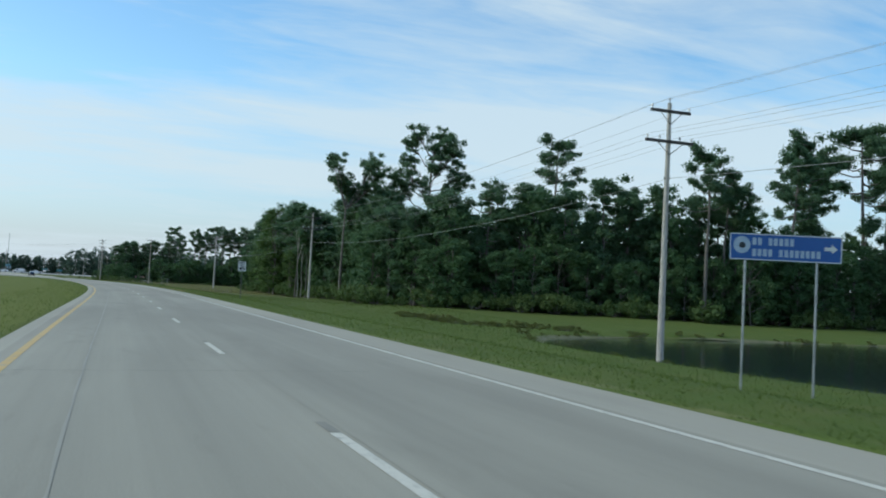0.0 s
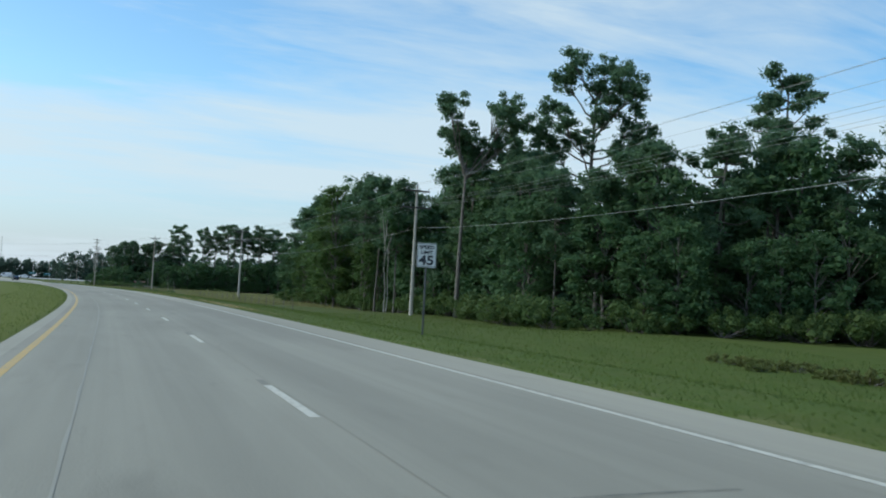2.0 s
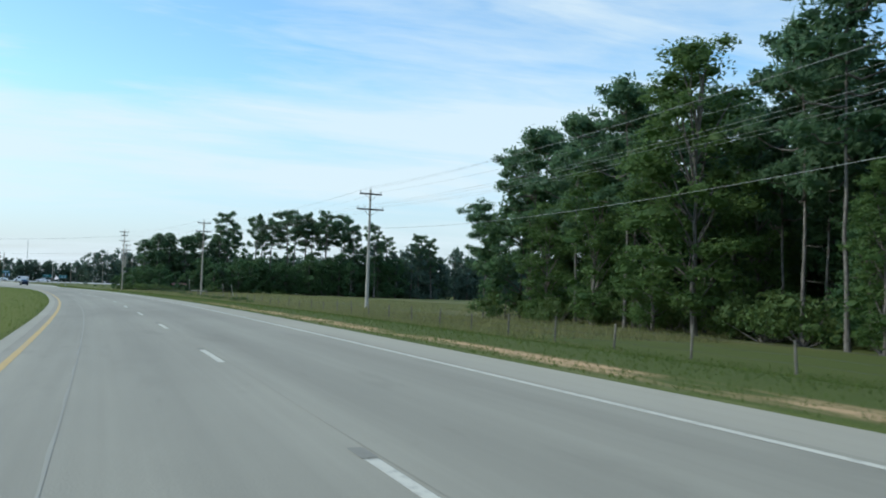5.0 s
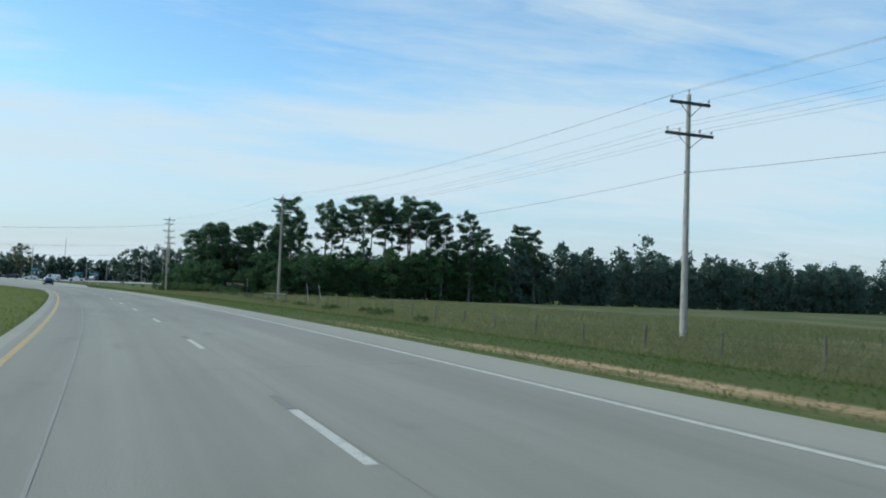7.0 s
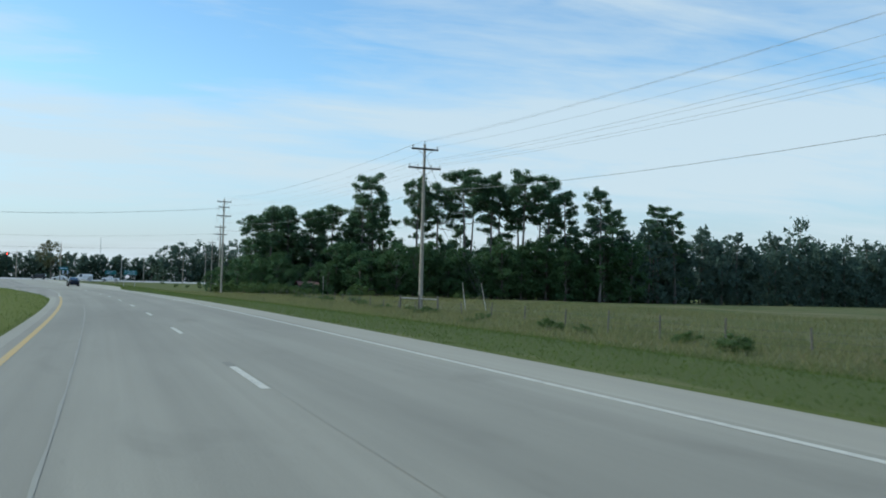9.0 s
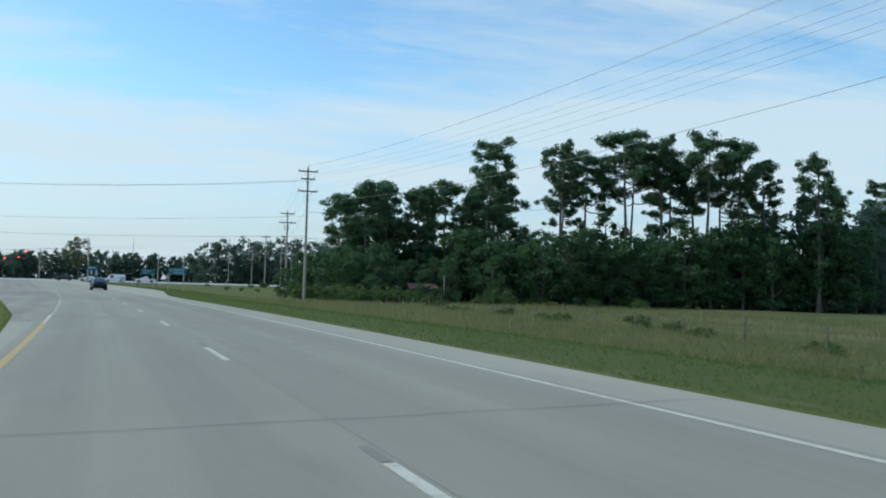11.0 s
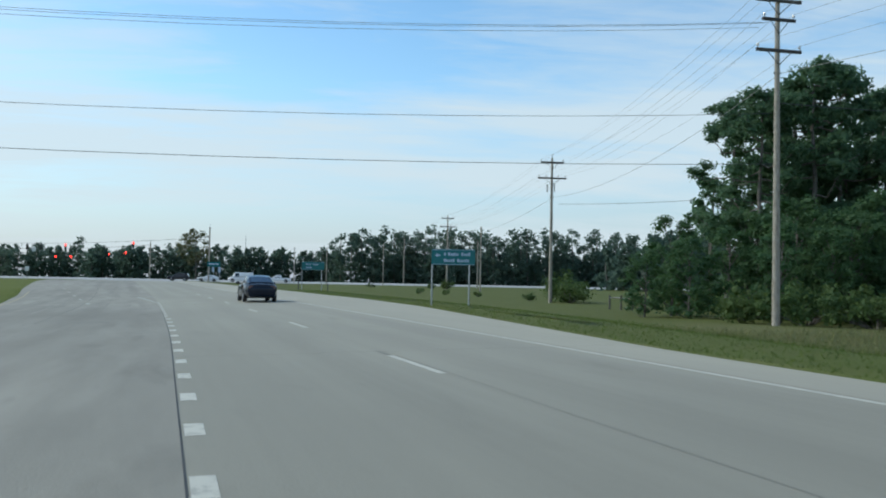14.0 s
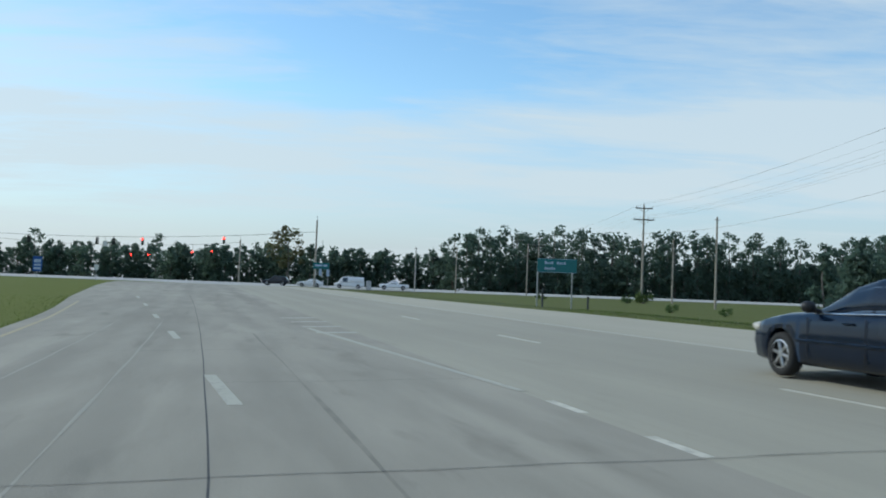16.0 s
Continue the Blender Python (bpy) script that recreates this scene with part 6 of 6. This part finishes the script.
# vehicles waiting on the side road
SIDE_Z = 0.79
sedan("white four-door saloon car waiting on the side road", 0, 0, "white_paint", xyz=(-40.6, 518.5, SIDE_Z), turn=88)
VAN = [(-2.8, 0.85, 0.40, 1.0, 1.0), (-2.7, 0.96, 0.32, 1.05, 1.1), (0.9, 0.98, 0.28, 1.05, 1.12), (1.7, 0.97, 0.28, 1.02, 1.12), (2.4, 0.90, 0.28, 0.92, 1.0), (2.72, 0.75, 0.32, 0.75, 0.82)]
VAN_CAB = [(-2.76, 1.02, 1.95, 0.93, 0.80), (-2.6, 1.02, 2.08, 0.95, 0.82), (0.9, 1.02, 2.10, 0.95, 0.82), (1.25, 1.02, 2.0, 0.95, 0.78), (1.95, 1.02, 1.12, 0.9, 0.8)]
root, sp, cc, ends = car("van", "white cargo van waiting on the side road", -33.4, 518.0, SIDE_Z, 90, VAN, VAN_CAB, (1.75, -1.7), "white_paint", r=0.35)
glaze(root, sp, cc, (ends[0], ends[0], 1.25, 1.95), ((1.15, 0.25),), back=False)
for ya in (1.75, -1.7):
    for sgn in (-1, 1):
        wheel(root, sgn * 0.84, ya, 0.35, sgn)
TRUCK = [(-2.8, 0.84, 0.45, 1.0, 1.0), (-2.7, 0.92, 0.40, 1.03, 1.05), (-0.95, 0.93, 0.36, 1.04, 1.06), (1.0, 0.93, 0.34, 1.05, 1.10), (1.8, 0.92, 0.34, 1.0, 1.10), (2.4, 0.88, 0.36, 0.95, 1.04), (2.65, 0.80, 0.42, 0.85, 0.92)]
TRUCK_CAB = [(-0.85, 1.04, 1.10, 0.85, 0.76), (-0.70, 1.04, 1.66, 0.86, 0.68), (-0.1, 1.04, 1.74, 0.87, 0.68), (0.45, 1.04, 1.70, 0.87, 0.67), (1.25, 1.04, 1.10, 0.84, 0.74)]
root, sp, cc, ends = car("pickup_truck", "white crew cab pickup truck waiting on the side road", -25.2, 518.5, SIDE_Z, 90, TRUCK, TRUCK_CAB, (1.75, -1.75), "white_paint", r=0.38)
glaze(root, sp, cc, ends, ((0.85, 0.1), (0.02, -0.6)))
for ya in (1.75, -1.75):
    for sgn in (-1, 1):
        wheel(root, sgn * 0.80, ya, 0.38, sgn)
SUV = [(-2.35, 0.78, 0.42, 0.98, 1.0), (-2.2, 0.90, 0.34, 1.02, 1.06), (1.0, 0.92, 0.30, 1.0, 1.06), (1.6, 0.91, 0.30, 0.98, 1.05), (2.15, 0.84, 0.32, 0.86, 0.94), (2.38, 0.70, 0.40, 0.72, 0.78)]
SUV_CAB = [(-2.2, 1.0, 1.05, 0.86, 0.76), (-1.9, 1.0, 1.66, 0.86, 0.68), (-0.4, 1.0, 1.74, 0.86, 0.68), (0.3, 1.0, 1.70, 0.86, 0.67), (1.15, 1.0, 1.06, 0.82, 0.72)]
root, sp, cc, ends = car("car", "dark grey sport utility vehicle on the side road", -46.5, 515.5, SIDE_Z, 86, SUV, SUV_CAB, (1.45, -1.4), "dark_paint", r=0.37)
glaze(root, sp, cc, ends, ((0.72, -0.3), (-0.4, -1.5)))
for ya in (1.45, -1.4):
    for sgn in (-1, 1):
        wheel(root, sgn * 0.80, ya, 0.37, sgn)

# the far radio mast
mast = tagged(new("radio_mast"), "thin distant radio mast above the tree line", "mast")
mast.matrix_basis = pose(-108.0, 1440.0, 0)
bm = bmesh.new()
rod(bm, (0, 0, 0), (0, 0, 55), 0.5, 0.3, 6)
part("shaft", bm, M["steel"], mast)

# a thin yellowing tree past the crossing
THIN_FAR = broadleaf(61, 12, 0.35, 3.6, 26, 40, 0.5, "autumn", "bark")
plant(THIN_FAR, -52.0, 583.0, 14.5, 12, "thin", "")

# ---- grass ----


def blades(name, rows_, mat, label, wide=0.012):
    """Grass blades: rows of x, y, z, height."""
    r = np.asarray(rows_, float)
    n = len(r)
    rs = np.random.default_rng(8)
    a = rs.uniform(0, 6.28, n)
    lean = rs.normal(0, 0.6, (n, 2)) * r[:, 3:4]
    w = (wide + 0.010 * rs.random(n)) * (0.6 + r[:, 3] * 1.4)
    base = r[:, :3]
    dx = np.stack([np.cos(a) * w, np.sin(a) * w, np.zeros(n)], 1)
    tip = base + np.concatenate([lean, r[:, 3:4]], 1)
    v = np.stack([base - dx, base + dx, tip], 1).reshape(-1, 3)
    me = mesh_np(name, v, np.arange(3 * n).reshape(-1, 3), [mat])
    return tagged(new(name, me), label, "grass", kind="stuff")


grng = np.random.default_rng(9)


def strewn(n, s0, s1, lat0, lat1, h0, h1, bias=1.0):
    s = grng.uniform(s0, s1, n)
    lat = lat0 + (lat1 - lat0) * grng.random(n) ** bias
    lat = np.where(lat < 0, lat + (right_edge(s) + 4.75), lat + (left_edge(s) - 4.1))
    x, y = plan(s, lat)
    return np.stack([x, y, land_z(s, lat) - 0.01, grng.uniform(h0, h1, n)], 1)


verge_rows = np.concatenate([strewn(90000, -5, 400, -4.80, -9.5, 0.03, 0.09, 1.3), strewn(50000, -5, 420, -9.0, -14.5, 0.05, 0.16), strewn(16000, 0, 420, 4.12, 9.0, 0.05, 0.13, 1.5), strewn(26000, 20, 125, -14.0, -32.0, 0.06, 0.20)])
blades("verge_grass", verge_rows, M["blade"], "short green grass of the mown verge", 0.012)
field_rows = np.concatenate([strewn(60000, 150, 345, -11.5, -24, 0.12, 0.42), strewn(14000, 140, 345, -8.8, -12.5, 0.06, 0.22, 0.7), strewn(40000, 165, 345, -24, -55, 0.2, 0.5)])
blades("pasture_grass", field_rows, M["straw"], "rough grass of the pasture, green and straw coloured", 0.012)
for k in range(46):
    u = k / 45
    x, y = float(np.interp(u, [0, 0.6, 1], [25.6, 27.6, 33.0])) + grng.normal(0, 0.8), 75.5 - 17 * u + grng.normal(0, 0.8)
    plant(WEED, x, y, grng.uniform(0.25, 0.75), 0.9, "bush", "weeds on the pond bank", name="shrub", wide=1.3)
for k in range(40):
    x, y = shore(radians(float(grng.uniform(60, 185))), float(grng.uniform(1.04, 1.075)))
    plant(WEED, x, y, grng.uniform(0.15, 0.45), 0.9, "bush", "weeds on the pond bank", name="shrub", wide=1.2)
for k in range(26):
    x, y = float(np.interp(k / 25, [0, 0.35, 1], [15.6, 13.4, 12.4])) + grng.normal(0, 0.9), 205 + 120 * k / 25 + grng.normal(0, 2.5)
    plant(BUSH, x, y, grng.uniform(0.35, 0.75), 2.2, "bush", "weeds along the fence", name="shrub", wide=1.25)
